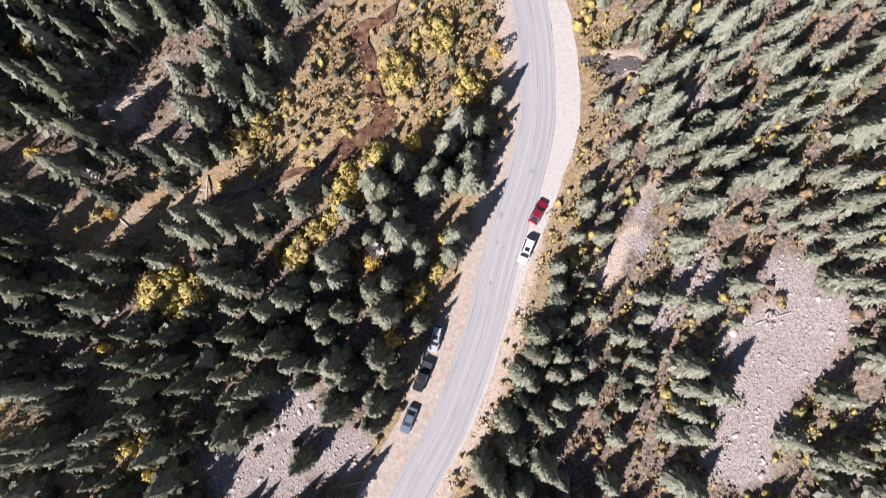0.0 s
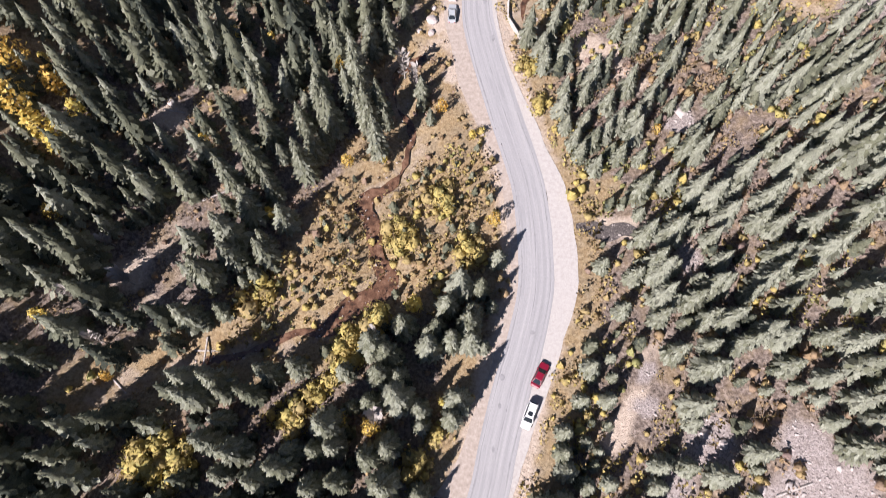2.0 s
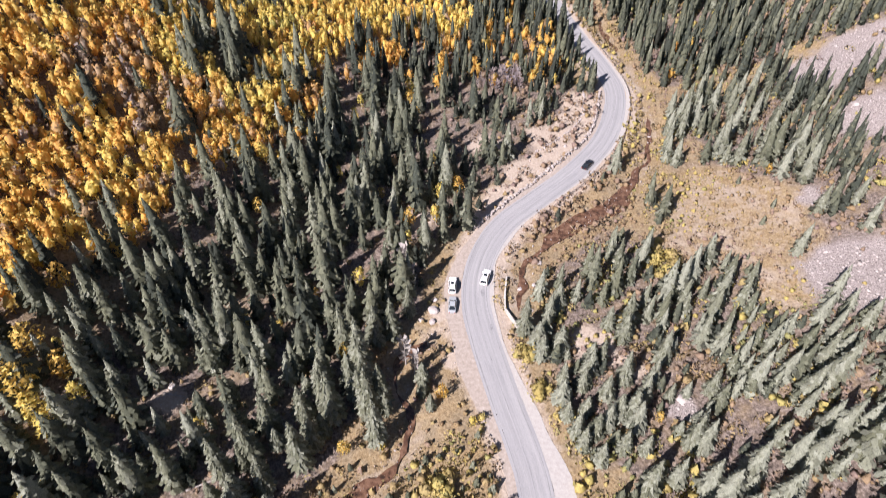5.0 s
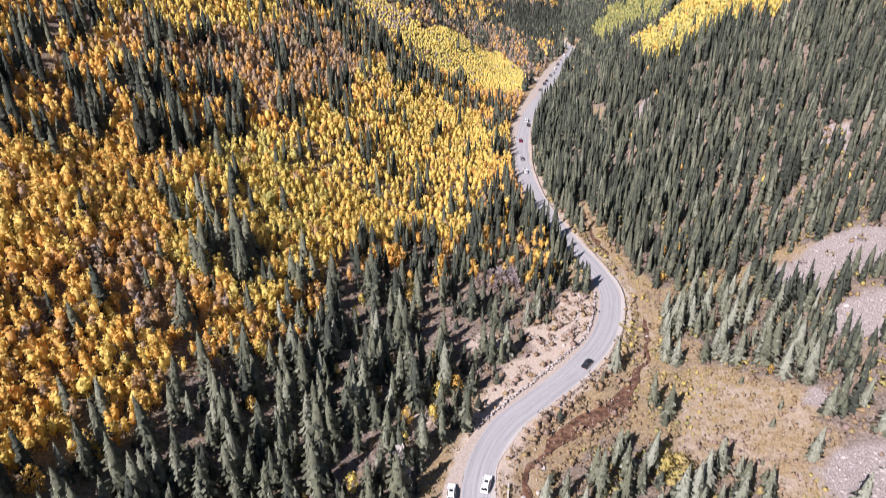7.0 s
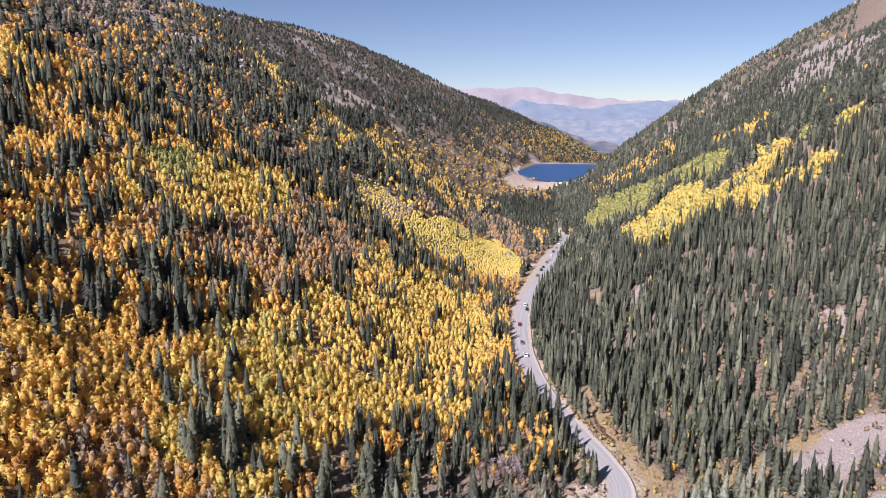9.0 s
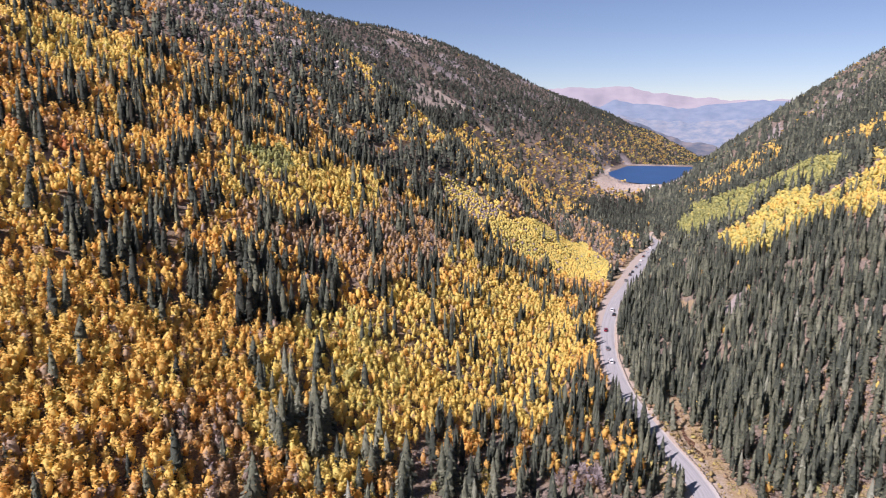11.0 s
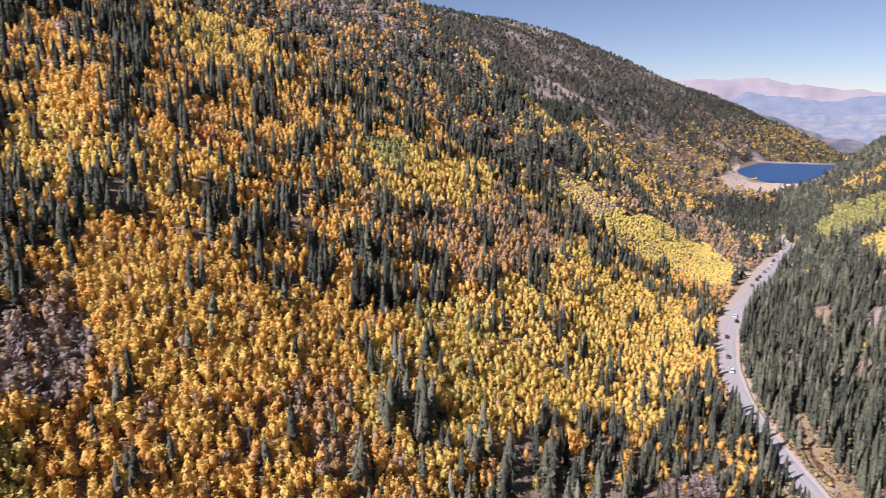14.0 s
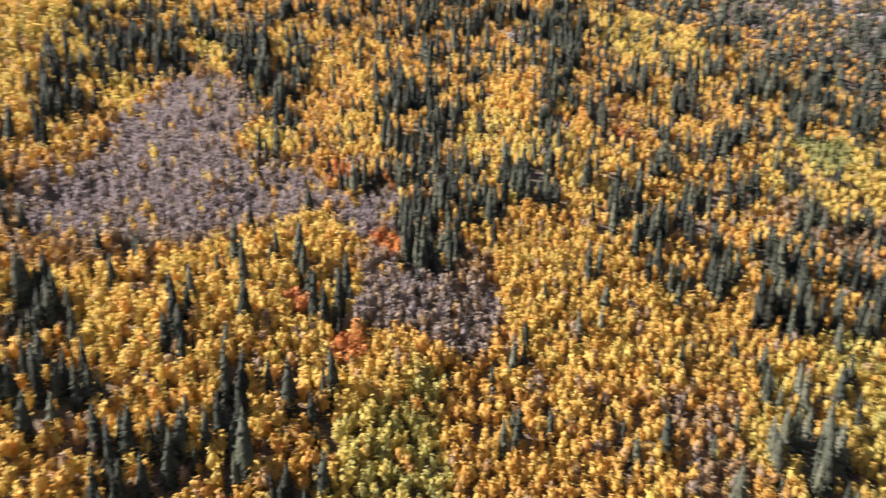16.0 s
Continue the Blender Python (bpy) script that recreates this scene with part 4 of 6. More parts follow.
TAN_MID = [(-136, 267), (-98, 396), (-53, 375), (-45, 322), (-69, 253), (-89, 268), (-113, 218)]
YELLOW_MID = [(-146, 278), (-140, 328), (-117, 358), (-98, 396), (-86, 329), (-106, 273), (-123, 261), (-133, 250)]
GREEN_MID = [(-145, 300), (-140, 328), (-124, 321), (-122, 298), (-131, 286)]
YELLOW_RIGHT = [(-61, 263), (-17, 351), (18, 378), (21, 292), (8, 250), (-17, 226), (-39, 216), (-53, 220)]
YELLOW_STRIP_TOP = [(-256, 296), (-260, 337), (-233, 318), (-215, 343), (-204, 319), (-215, 291), (-235, 277)]
GOLD_SHOULDER = [(-191, 249), (-175, 276), (-153, 236), (-160, 215), (-172, 218)]
YELLOW_LEDGE = [(-179, 188), (-170, 199), (-157, 204), (-142, 181), (-156, 163), (-170, 173)]
YELLOW_WEST = [(-201, 179), (-191, 185), (-173, 168), (-162, 151), (-165, 142)]
ORANGE_WEST = [(-233, 212), (-225, 225), (-205, 211), (-196, 188), (-206, 185)]
TAN_TOP = [(-271, 437), (-267, 638), (-179, 549), (-185, 437), (-205, 379), (-220, 352)]
FAR_GOLD = [(-195, 510), (-176, 538), (-126, 465), (-87, 485), (-49, 462), (-78, 436), (-118, 434), (-144, 427)]
FAR_YELLOW = [(-116, 516), (-109, 998), (-6, 1106), (40, 1062), (75, 836), (25, 763), (-53, 731), (-87, 485)]
BARE_WEST = [(-211, 7), (-230, 12), (-244, 37), (-271, 47), (-287, 75), (-263, 88), (-244, 85), (-236, 69), (-221, 74), (-208, 95), (-191, 95), (-189, 70), (-200, 55), (-210, 38), (-202, 21)]
BARE_WEST_MID = [(-160, 86), (-157, 100), (-142, 118), (-128, 110), (-129, 92), (-146, 78)]
BARE_WEST_HIGH = [(-192, 96), (-193, 118), (-168, 104), (-166, 91), (-175, 87)]
BARE_FOOT = [(1, 181), (20, 193), (30, 172), (17, 148), (1, 142), (-9, 152)]
SPRUCES_ON_TALUS = [(-275, 254), (-270, 286), (-244, 265), (-224, 240), (-214, 216), (-247, 244), (-259, 239)]
SPRUCE_FILE = [(-221, 219), (-221, 227), (-190, 191), (-165, 161), (-167, 156), (-191, 185)]
SPRUCE_FILE_HIGH = [(-217, 224), (-220, 235), (-185, 200), (-188, 191)]
SPRUCE_PAIR = [(-182, 162), (-178, 176), (-162, 159), (-165, 145)]
SPRUCE_CLUMP = [(-163, 194), (-163, 200), (-151, 190), (-159, 209), (-148, 195), (-138, 176), (-142, 168)]
SPRUCE_RIDGE = [(-216, 293), (-208, 327), (-234, 376), (-224, 414), (-253, 551), (-239, 571), (-223, 530), (-189, 383), (-168, 323), (-140, 260), (-132, 247), (-133, 234), (-145, 243), (-158, 248), (-174, 270), (-193, 291), (-201, 271)]
SPRUCE_FAN = [(-174, 235), (-174, 245), (-156, 244), (-145, 243), (-138, 255), (-127, 227), (-125, 214), (-132, 203), (-130, 193), (-136, 188), (-150, 203)]
SPRUCE_RIB = [(-180, 347), (-185, 400), (-170, 392), (-138, 323), (-143, 306), (-149, 291)]
SPRUCE_SPUR = [(-260, 607), (-405, 1064), (-195, 598), (-136, 546), (-105, 451), (-83, 489), (-49, 457), (-37, 426), (-48, 391), (-71, 401), (-94, 402), (-110, 379), (-128, 389), (-156, 463), (-219, 546)]
SPRUCE_BAND = [(-134, 179), (-115, 214), (-124, 240), (-108, 250), (-87, 262), (-74, 229), (-80, 213), (-90, 207), (-86, 188), (-96, 175), (-106, 194), (-121, 164)]
SPRUCE_KNOLL = [(-78, 174), (-72, 181), (-60, 174), (-56, 162), (-60, 154), (-69, 156)]
SPRUCE_FOOT = [(-84, 82), (-82, 90), (-71, 95), (-64, 107), (-62, 120), (-54, 128), (-42, 138), (-37, 152), (-28, 174), (-18, 188), (-11, 158), (-15, 139), (-5, 117), (-20, 98), (1, 98), (0, 73), (-76, 64)]
SPRUCE_ROADSIDE = [(-33, 172), (-18, 194), (-15, 213), (16, 217), (22, 274), (27, 261), (36, 223), (39, 183), (34, 165), (20, 190), (-6, 172), (-8, 155), (-29, 151)]
SPRUCE_WEST_A = [(-332, 108), (-326, 120), (-262, 111), (-232, 98), (-246, 92), (-294, 94)]
SPRUCE_WEST_B = [(-346, 64), (-331, 86), (-288, 75), (-290, 49)]
SPRUCE_WEST_C = [(-312, 26), (-306, 36), (-281, 33), (-255, 17), (-256, 14)]
SPRUCE_WEST_D = [(-262, 147), (-239, 178), (-197, 146), (-176, 151), (-161, 138), (-161, 122), (-147, 112), (-159, 101), (-187, 116), (-209, 123)]
SPRUCE_WEST_E = [(-171, 71), (-168, 76), (-156, 68), (-157, 64)]
SPRUCE_WEST_F = [(-165, 79), (-164, 83), (-141, 74), (-145, 70)]
SPRUCE_WEST_G = [(-188, 0), (-192, 8), (-186, 14), (-159, 11), (-147, 17), (-144, 8), (-148, 2), (-148, -4)]
SPRUCE_WEST_H = [(-166, 21), (-164, 26), (-156, 24), (-158, 20)]
SPRUCE_WEST_I = [(-167, 34), (-165, 39), (-151, 34), (-153, 30)]
SPRUCE_WEST_J = [(-137, 22), (-140, 31), (-125, 28), (-127, 20)]
SPRUCE_WEST_K = [(-157, 42), (-149, 46), (-124, 37), (-118, 29), (-138, 34)]
SPRUCE_WEST_L = [(-149, 48), (-150, 52), (-139, 48), (-141, 44)]
SPRUCE_WEST_M = [(-132, 49), (-128, 59), (-109, 50), (-112, 42)]
SPRUCE_WEST_N = [(-140, 11), (-137, 18), (-128, 14), (-129, 10)]
LIME = [(129, 613), (174, 742), (179, 643), (213, 601), (229, 534), (194, 439), (172, 410), (177, 510), (146, 477), (133, 498), (120, 526)]
YELLOW_EAST = [(126, 465), (147, 454), (172, 483), (162, 396), (170, 392), (172, 357), (159, 358), (151, 376), (132, 367), (123, 383), (117, 404)]
YELLOW_EAST_HIGH = [(158, 359), (175, 395), (186, 384), (208, 466), (204, 396), (196, 372), (178, 358), (188, 344), (197, 353), (208, 340), (200, 328), (186, 334), (174, 342), (162, 346)]
ORANGE_EAST = [(196, 929), (227, 851), (269, 849), (289, 848), (240, 674), (197, 689), (185, 822)]
ORANGE_EAST_HIGH = [(252, 640), (257, 590), (284, 587), (237, 478), (236, 541), (239, 593)]
YELLOW_TOP = [(215, 368), (242, 387), (228, 358), (214, 359)]
LIME_TOP = [(207, 393), (216, 391), (211, 379), (204, 381)]
TAN_FAR = [(-27, 502), (27, 856), (79, 681), (82, 549), (70, 482), (57, 493), (40, 592), (9, 512), (-20, 461)]
BELT = [(35, 887), (102, 1071), (177, 835), (135, 603), (108, 630), (75, 660), (36, 724)]
STANDS = [(BELT, 0.97, 0.6), (TAN_FAR, 0.36, 0.3), (ORANGE_LOWER, 0.04, 0.45), (GOLD_UPPER, 0.05, 0.56), (GOLD_LEFT, 0.1, 0.58), (GOLD_LEFT_LOW, 0.12, 0.54), (OLIVE_PATCH, 0.03, 0.8), (PALE_LOW, 0.04, 0.52), (TAN_LOW, 0.2, 0.33), (VIVID, 0.1, 0.75), (YELLOW_LOW, 0.16, 0.66), (TAN_MID, 0.27, 0.3), (YELLOW_MID, 0.18, 0.66), (GREEN_MID, 0.06, 0.93), (YELLOW_RIGHT, 0.2, 0.66), (YELLOW_STRIP_TOP, 0.08, 0.68), (GOLD_SHOULDER, 0.12, 0.5), (YELLOW_LEDGE, 0.04, 0.58), (YELLOW_WEST, 0.06, 0.66), (ORANGE_WEST, 0.1, 0.47), (TAN_TOP, 0.45, 0.22), (FAR_GOLD, 0.32, 0.62), (FAR_YELLOW, 0.3, 0.68), (BARE_WEST, 0.01, 0.04), (BARE_WEST_MID, 0.01, 0.17), (BARE_WEST_HIGH, 0.03, 0.06), (BARE_FOOT, 0.25, 0.08), (SPRUCES_ON_TALUS, 0.6, 0.5), (SPRUCE_FILE, 0.75, 0.5), (SPRUCE_FILE_HIGH, 0.75, 0.5), (SPRUCE_PAIR, 0.85, 0.5), (SPRUCE_CLUMP, 0.75, 0.5), (SPRUCE_RIDGE, 0.4, 0.5), (SPRUCE_FAN, 0.41, 0.5), (SPRUCE_RIB, 0.45, 0.5), (SPRUCE_SPUR, 0.62, 0.5), (SPRUCE_BAND, 0.41, 0.5), (SPRUCE_KNOLL, 0.7, 0.5), (SPRUCE_FOOT, 0.9, 0.5), (SPRUCE_ROADSIDE, 0.75, 0.5), (SPRUCE_WEST_A, 0.68, 0.5), (SPRUCE_WEST_B, 0.68, 0.5), (SPRUCE_WEST_C, 0.68, 0.5), (SPRUCE_WEST_D, 0.64, 0.5), (SPRUCE_WEST_E, 0.68, 0.5), (SPRUCE_WEST_F, 0.68, 0.5), (SPRUCE_WEST_G, 0.62, 0.5), (SPRUCE_WEST_H, 0.68, 0.5), (SPRUCE_WEST_I, 0.68, 0.5), (SPRUCE_WEST_J, 0.68, 0.5), (SPRUCE_WEST_K, 0.68, 0.5), (SPRUCE_WEST_L, 0.68, 0.5), (SPRUCE_WEST_M, 0.6, 0.5), (SPRUCE_WEST_N, 0.68, 0.5), (LIME, 0.04, 1), (YELLOW_EAST, 0.06, 0.83), (YELLOW_EAST_HIGH, 0.22, 0.77), (ORANGE_EAST, 0.4, 0.64), (ORANGE_EAST_HIGH, 0.42, 0.68), (YELLOW_TOP, 0.3, 0.86), (LIME_TOP, 0.1, 1)]


def woods(x, y):
    """Share of spruce and tone of the aspens at each place."""
    d = x - np.interp(y, STATION, AXIS_X)
    left = 1 - smooth(-20, 5, d)
    high = smooth(60, 200, ground(x, y, 0.0))
    share = np.where(left > 0.5, 0.32 + 0.25 * high * smooth(600, 1000, y) + 0.30 * fbm(x / 22, y / 30, 41, 3), 0.985)
    share = np.where((left > 0.5) & (y < 150) & (d > -75), 0.92, share)
    share = np.where((left > 0.5) & (y > 430) & (y <= 800), 0.5 + 0.45 * fbm(x / 14, y / 45, 41, 3), share)
    share = np.where((left > 0.5) & (y > 800), 0.42 + 0.3 * fbm(x / 60, y / 60, 43, 3) + 0.6 * smooth(20, 95, ground(x, y, 0.0)), share)
    share = np.where((left <= 0.5) & (y > 600), 0.95 + 0.2 * fbm(x / 40, y / 50, 47, 3), share)
    # last term: paler yellow down the valley, air haze put into the tone
    tone = 0.54 + 0.22 * fbm(x / 26, y / 26, 45, 3) + 0.16 * smooth(380, 520, y)
    total, s_sum, t_sum = np.full(np.shape(x), 0.12), 0.12 * share, 0.12 * tone
    for cx, cy, r, s, t in WOODS_A + WOODS_B + WOODS_C + WOODS_D + WOODS_E + WOODS_F + WOODS_G + WOODS_H + WOODS_I:
        w = np.exp(-1.1 * (((x - cx) ** 2 + (y - cy) ** 2) / r**2) ** 1.5)
        total, s_sum, t_sum = total + w, s_sum + w * s, t_sum + w * t
    share, tone = np.clip(s_sum / total, 0, 1), np.clip(t_sum / total, 0, 1)
    share = np.where((x < -90) & (y < 480), 0.72 * share, share)
    # ragged rims
    wx, wy = x + 4.5 * fbm(x / 6, y / 6, 55, 4), y + 4.5 * fbm(x / 6, y / 6, 57, 4)
    for ring, s, t in STANDS:
        within = inside(wx, wy, ring)
        share, tone = np.where(within, s, share), np.where(within, t, tone)
    share = np.clip(share + 0.12 * smooth(95, 150, ground(x, y, 0.0)) * left * (y > 480), 0, 1)
    return share, tone


def scatter(x0, x1, y0, y1, space, seed):
    rng = np.random.RandomState(seed)
    px, py = np.meshgrid(np.arange(x0, x1, space), np.arange(y0, y1, space))
    px, py = px.ravel() + rng.uniform(-0.42, 0.42, px.size) * space, py.ravel() + rng.uniform(-0.42, 0.42, py.size) * space
    return px, py, rng


def growing(x, y, rng, gaps):
    """Drops what would stand on road, rock, meadow or water, and thins the rest."""
    keep = blobs(x, y, SCREE) < 0.52
    keep &= blobs(x, y, MEADOW) < 0.52
    keep &= (blobs(x, y, DIRT) < 0.5) & (blobs(x, y, GLADE) < 0.55) & (blobs(x, y, YELLOW_SHRUBS) < 0.55)
    keep &= blobs(x, y, [(sx, sy, 2.6 if sx < -60 else 1.8) for sx, sy, _, _ in SINGLE_ASPENS]) < 0.5
    keep &= (blobs(x, y, FAR_ROCK) < 0.5) | ((y > 1100) & (ground(x, y, 0.0) > LAKE_Z + 18)) | (rng.uniform(size=x.size) < np.where(y > 1100, 0.03, np.where(y < 400, 0.45, 0.12)))
    for ring, stray in ((STRIP, 0.05), (CLEARING, 0.22), (MEADOW_LEFT, 0), (MEADOW_RIGHT, 0), (CLEAR_RIGHT, 0), (CRAGS, 0.45), (CRAG_LOW, 0.3), (BARE_PATCHES[0], 0.1), (BARE_PATCHES[1], 0.3), (GRASS_PATCH, 0), (FOOT_GLADE, 0.12), (CREEK_OPEN, 0.03)):
        keep &= ~inside(x, y, ring) | (rng.uniform(size=x.size) < stray)
    keep &= ~inside(x, y, QUARRY) | (ground(x, y, 0.0) > LAKE_Z + 18) | (rng.uniform(size=x.size) < 0.03)
    keep &= rng.uniform(size=x.size) > gaps + 0.25 * (fbm(x / 9, y / 9, 51, 3) > 0.3)
    close = np.flatnonzero(keep & (y < 960) & (np.abs(x - np.interp(y, STATION, AXIS_X)) < 70))
    d, k, side = nearest(x[close], y[close], road_line)
    wide = HALF_ROAD + np.where(side > 0, np.interp(road_line[k, 1], SHOULDER_Y, SHOULDER_RIGHT), np.interp(road_line[k, 1], SHOULDER_Y, SHOULDER_LEFT))
    verge = np.where(side > 0, np.where(y[close] > 230, 1.6, 4.0), np.where(y[close] > 185, 0.6, np.where((y[close] > 50) & (y[close] < 118), 5.0, 1.8)))
    keep[close[d < wide + verge]] = False
    dc, _, _ = nearest(x[close], y[close], creek_line)
    keep[close[dc < 3.6]] = False
    far = np.flatnonzero(keep & (y > 1200) & (y < 1800) & (x > 60) & (x < 500))
    dl, _, _ = nearest(x[far], y[far], lake_line)
    keep[far[inside(x[far], y[far], lake_line) | (dl < 14)]] = False
    return keep


def seen(x, y, low, high, reach0, reach1):
    r, az = np.hypot(x, y), np.degrees(np.arctan2(x, y))
    return (r >= reach0) & (r < reach1) & (az > low) & (az < high)


spruce_full = [spruce_shape(s, 26, 18, slim) for s, slim in ((1, 0.17), (2, 0.19), (3, 0.21), (4, 0.165), (5, 0.18))]
spruce_near = [spruce_shape(s, 13, 9, slim) for s, slim in ((6, 0.18), (7, 0.2), (8, 0.17), (9, 0.19))]
spruce_young = [spruce_shape(s, 6, 7, slim, False, 5) for s, slim in ((11, 0.2), (12, 0.22))]
spruce_mid = [spruce_shape(s, 9, 7, slim, False, 5) for s, slim in ((14, 0.145), (15, 0.16), (16, 0.175), (17, 0.15), (18, 0.13))]
spruce_far = [cone_shape(s, 4, 6, slim) for s, slim in ((21, 0.17), (22, 0.15), (23, 0.19))]
spruce_dot = [cone_shape(s, 2, 5, 0.19) for s in (31, 32)]
aspen_mid = [aspen_shape(s, 46, 0.06, w, 0.14) for s, w in ((41, 0.19), (42, 0.22), (43, 0.17), (44, 0.205), (48, 0.235))]
aspen_off = [aspen_shape(s, 7, 0.09, w, 0.1, False) for s, w in ((45, 0.2), (46, 0.225), (47, 0.18))]
aspen_far = [aspen_shape(s, 3, 0.12, w, 0.1, False) for s, w in ((51, 0.22), (52, 0.25), (53, 0.2))]
aspen_dot = [aspen_shape(s, 11, 0.2, 0.2, 0.2, False, False) for s in (61, 62)]
bare_mid = [bare_shape(s, 34, 0.19) for s in (71, 72, 73)]
shrub_near = [aspen_shape(s, 18, 0.15, 0.55, 0.0, False, False) for s in (81, 82)] + [aspen_shape(s, 5, 0.17, 0.5, 0.0, False) for s in (83, 87)]
shrub_full = [aspen_shape(s, 70, 0.085, 0.5, 0.0, False) for s in (84, 85, 86)]


def clumped(x, y, share):
    """Spruces and aspens stand in groups of their own kind."""
    return 0.5 + 0.6 * fbm(x / 3.4, y / 4.6, 53, 4) < share * 1.17 - 0.06


def forest(name, x, y, rng, gaps, spruces, aspens, bares, seed, size=1.0, broad=1.0):
    keep = growing(x, y, rng, gaps)
    x, y = x[keep], y[keep]
    share, tone = woods(x, y)
    z = height(x, y) - 0.15
    isp = clumped(x, y, share)
    isp ^= rng.uniform(size=x.size) < np.where(isp, np.where(share > 0.9, 0.004, np.where(share > 0.8, 0.05, 0.13)), np.where(tone < 0.12, 0.006, 0.05))
    if spruces is None:
        isp_all, isp = isp, np.zeros(x.size, bool)
    else:
        isp_all = isp
    red = ~isp_all & (blobs(x, y, RED) > 0.5)
    bare = ~isp_all & ~red & (rng.uniform(size=x.size) < np.minimum(0.82, 1.25 - 5.5 * tone))
    # some far left aspens greyed at random: distant haze painted into their tone
    tone = np.where((y > 430) & ~bare & (x < np.interp(y, STATION, AXIS_X)) & (rng.uniform(size=x.size) < 0.3), 0.1, tone)
    # among the leafless and greyed ones some still carry leaves, and others stand apart
    poor = ~isp_all & ~red & ~bare & (tone < 0.16)
    tone = np.where(poor, np.where(rng.uniform(size=x.size) < 0.6, 0.55, 0.2), tone)
    gold = ~isp_all & ~red & ~bare & ~(poor & (rng.uniform(size=x.size) < 0.35))
    tone = np.where(gold & (rng.uniform(size=x.size) < 0.1) & (tone < 0.9), tone * 0.55, tone)
    tone = np.clip(tone + rng.normal(0, 0.06, x.size), 0, 1)
    grow = 1 + 0.22 * fbm(x / 30, y / 30, seed) + rng.normal(0, 0.16, x.size)
    young = rng.uniform(size=x.size) < 0.16
    h_sp = np.clip(np.where(x < -20, 12.8, 11.4) * grow * np.where(young, 0.55, 1.0), 4, 18) * size
    h_as = np.clip(6.4 * (1 + 0.15 * fbm(x / 24, y / 24, seed + 3) + rng.normal(0, 0.12, x.size)), 3.2, 10) * np.where((y > 140) & (y < 420), 0.93, 1.0) * size
    # kept low on the high ridge so the skyline fits the camera's view
    h_sp *= 1 - 0.4 * smooth(120, 190, z) * (y > 420)
    if isp.any():
        # right slope set paler than the left: haze painted into the needle tone
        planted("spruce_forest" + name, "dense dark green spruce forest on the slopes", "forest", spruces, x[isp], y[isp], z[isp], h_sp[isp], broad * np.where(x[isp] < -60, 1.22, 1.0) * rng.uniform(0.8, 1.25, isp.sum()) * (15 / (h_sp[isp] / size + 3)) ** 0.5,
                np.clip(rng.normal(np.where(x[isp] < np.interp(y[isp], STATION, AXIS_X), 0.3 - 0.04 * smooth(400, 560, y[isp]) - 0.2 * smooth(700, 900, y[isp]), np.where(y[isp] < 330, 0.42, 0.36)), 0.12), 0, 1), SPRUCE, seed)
    if aspens is None:
        return
    if gold.any():
        planted("aspen_grove" + name, "golden autumn aspens covering the slope", "forest", aspens, x[gold], y[gold], z[gold], h_as[gold], broad * rng.uniform(0.9, 1.25, gold.sum()), tone[gold], ASPEN, seed + 1, 0.05)
    if bares is not None and bare.any():
        planted("bare_aspens" + name, "leafless grey aspens between golden ones", "forest", bares, x[bare], y[bare], z[bare], h_as[bare], rng.uniform(0.9, 1.3, bare.sum()), np.clip(tone[bare] * 0.5 + rng.uniform(-0.04, 0.04, bare.sum()), 0, 0.13), ASPEN, seed + 2, 0.05)
    if red.any():
        planted("red_aspens" + name, "orange-red autumn aspens among golden ones", "forest", aspens, x[red], y[red], z[red], h_as[red], rng.uniform(0.9, 1.25, red.sum()), rng.uniform(size=red.sum()), RED_ASPEN, seed + 4, 0.05)


# the nearest spruces stand as trees of their own, the rest as forest
px, py, rng = scatter(-80, 100, -52, 180, 4.15, 101)
keep = growing(px, py, rng, 0.12)
keep &= ~((px > 20) & (rng.uniform(size=px.size) < 0.2))
px, py = px[keep], py[keep]
share, tone = woods(px, py)
isp = rng.uniform(size=px.size) < share
order = np.argsort(np.hypot(px - 10, (py - 25) * 0.8))
chosen = [i for i in order if isp[i]][:300]
single = np.zeros(px.size, bool)
single[chosen] = True
# last five crowns are paler, for the right bank: haze put into their tone
crowns = [mesh_from_arrays("crown", v, t, np.full(len(v), tn), nv) for (v, t, nv), tn in zip(spruce_full * 2, (0.8, 0.86, 0.9, 0.74, 0.82, 0.96, 0.9, 1.0, 0.86, 0.94))]
bole = mesh_from_arrays("trunk", *trunk_shape(0.013, 0.003, 0.9), np.full(15, 0.5))
for me in crowns:
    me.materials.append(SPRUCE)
bole.materials.append(BARK)
templates = []
tz = height(px, py)
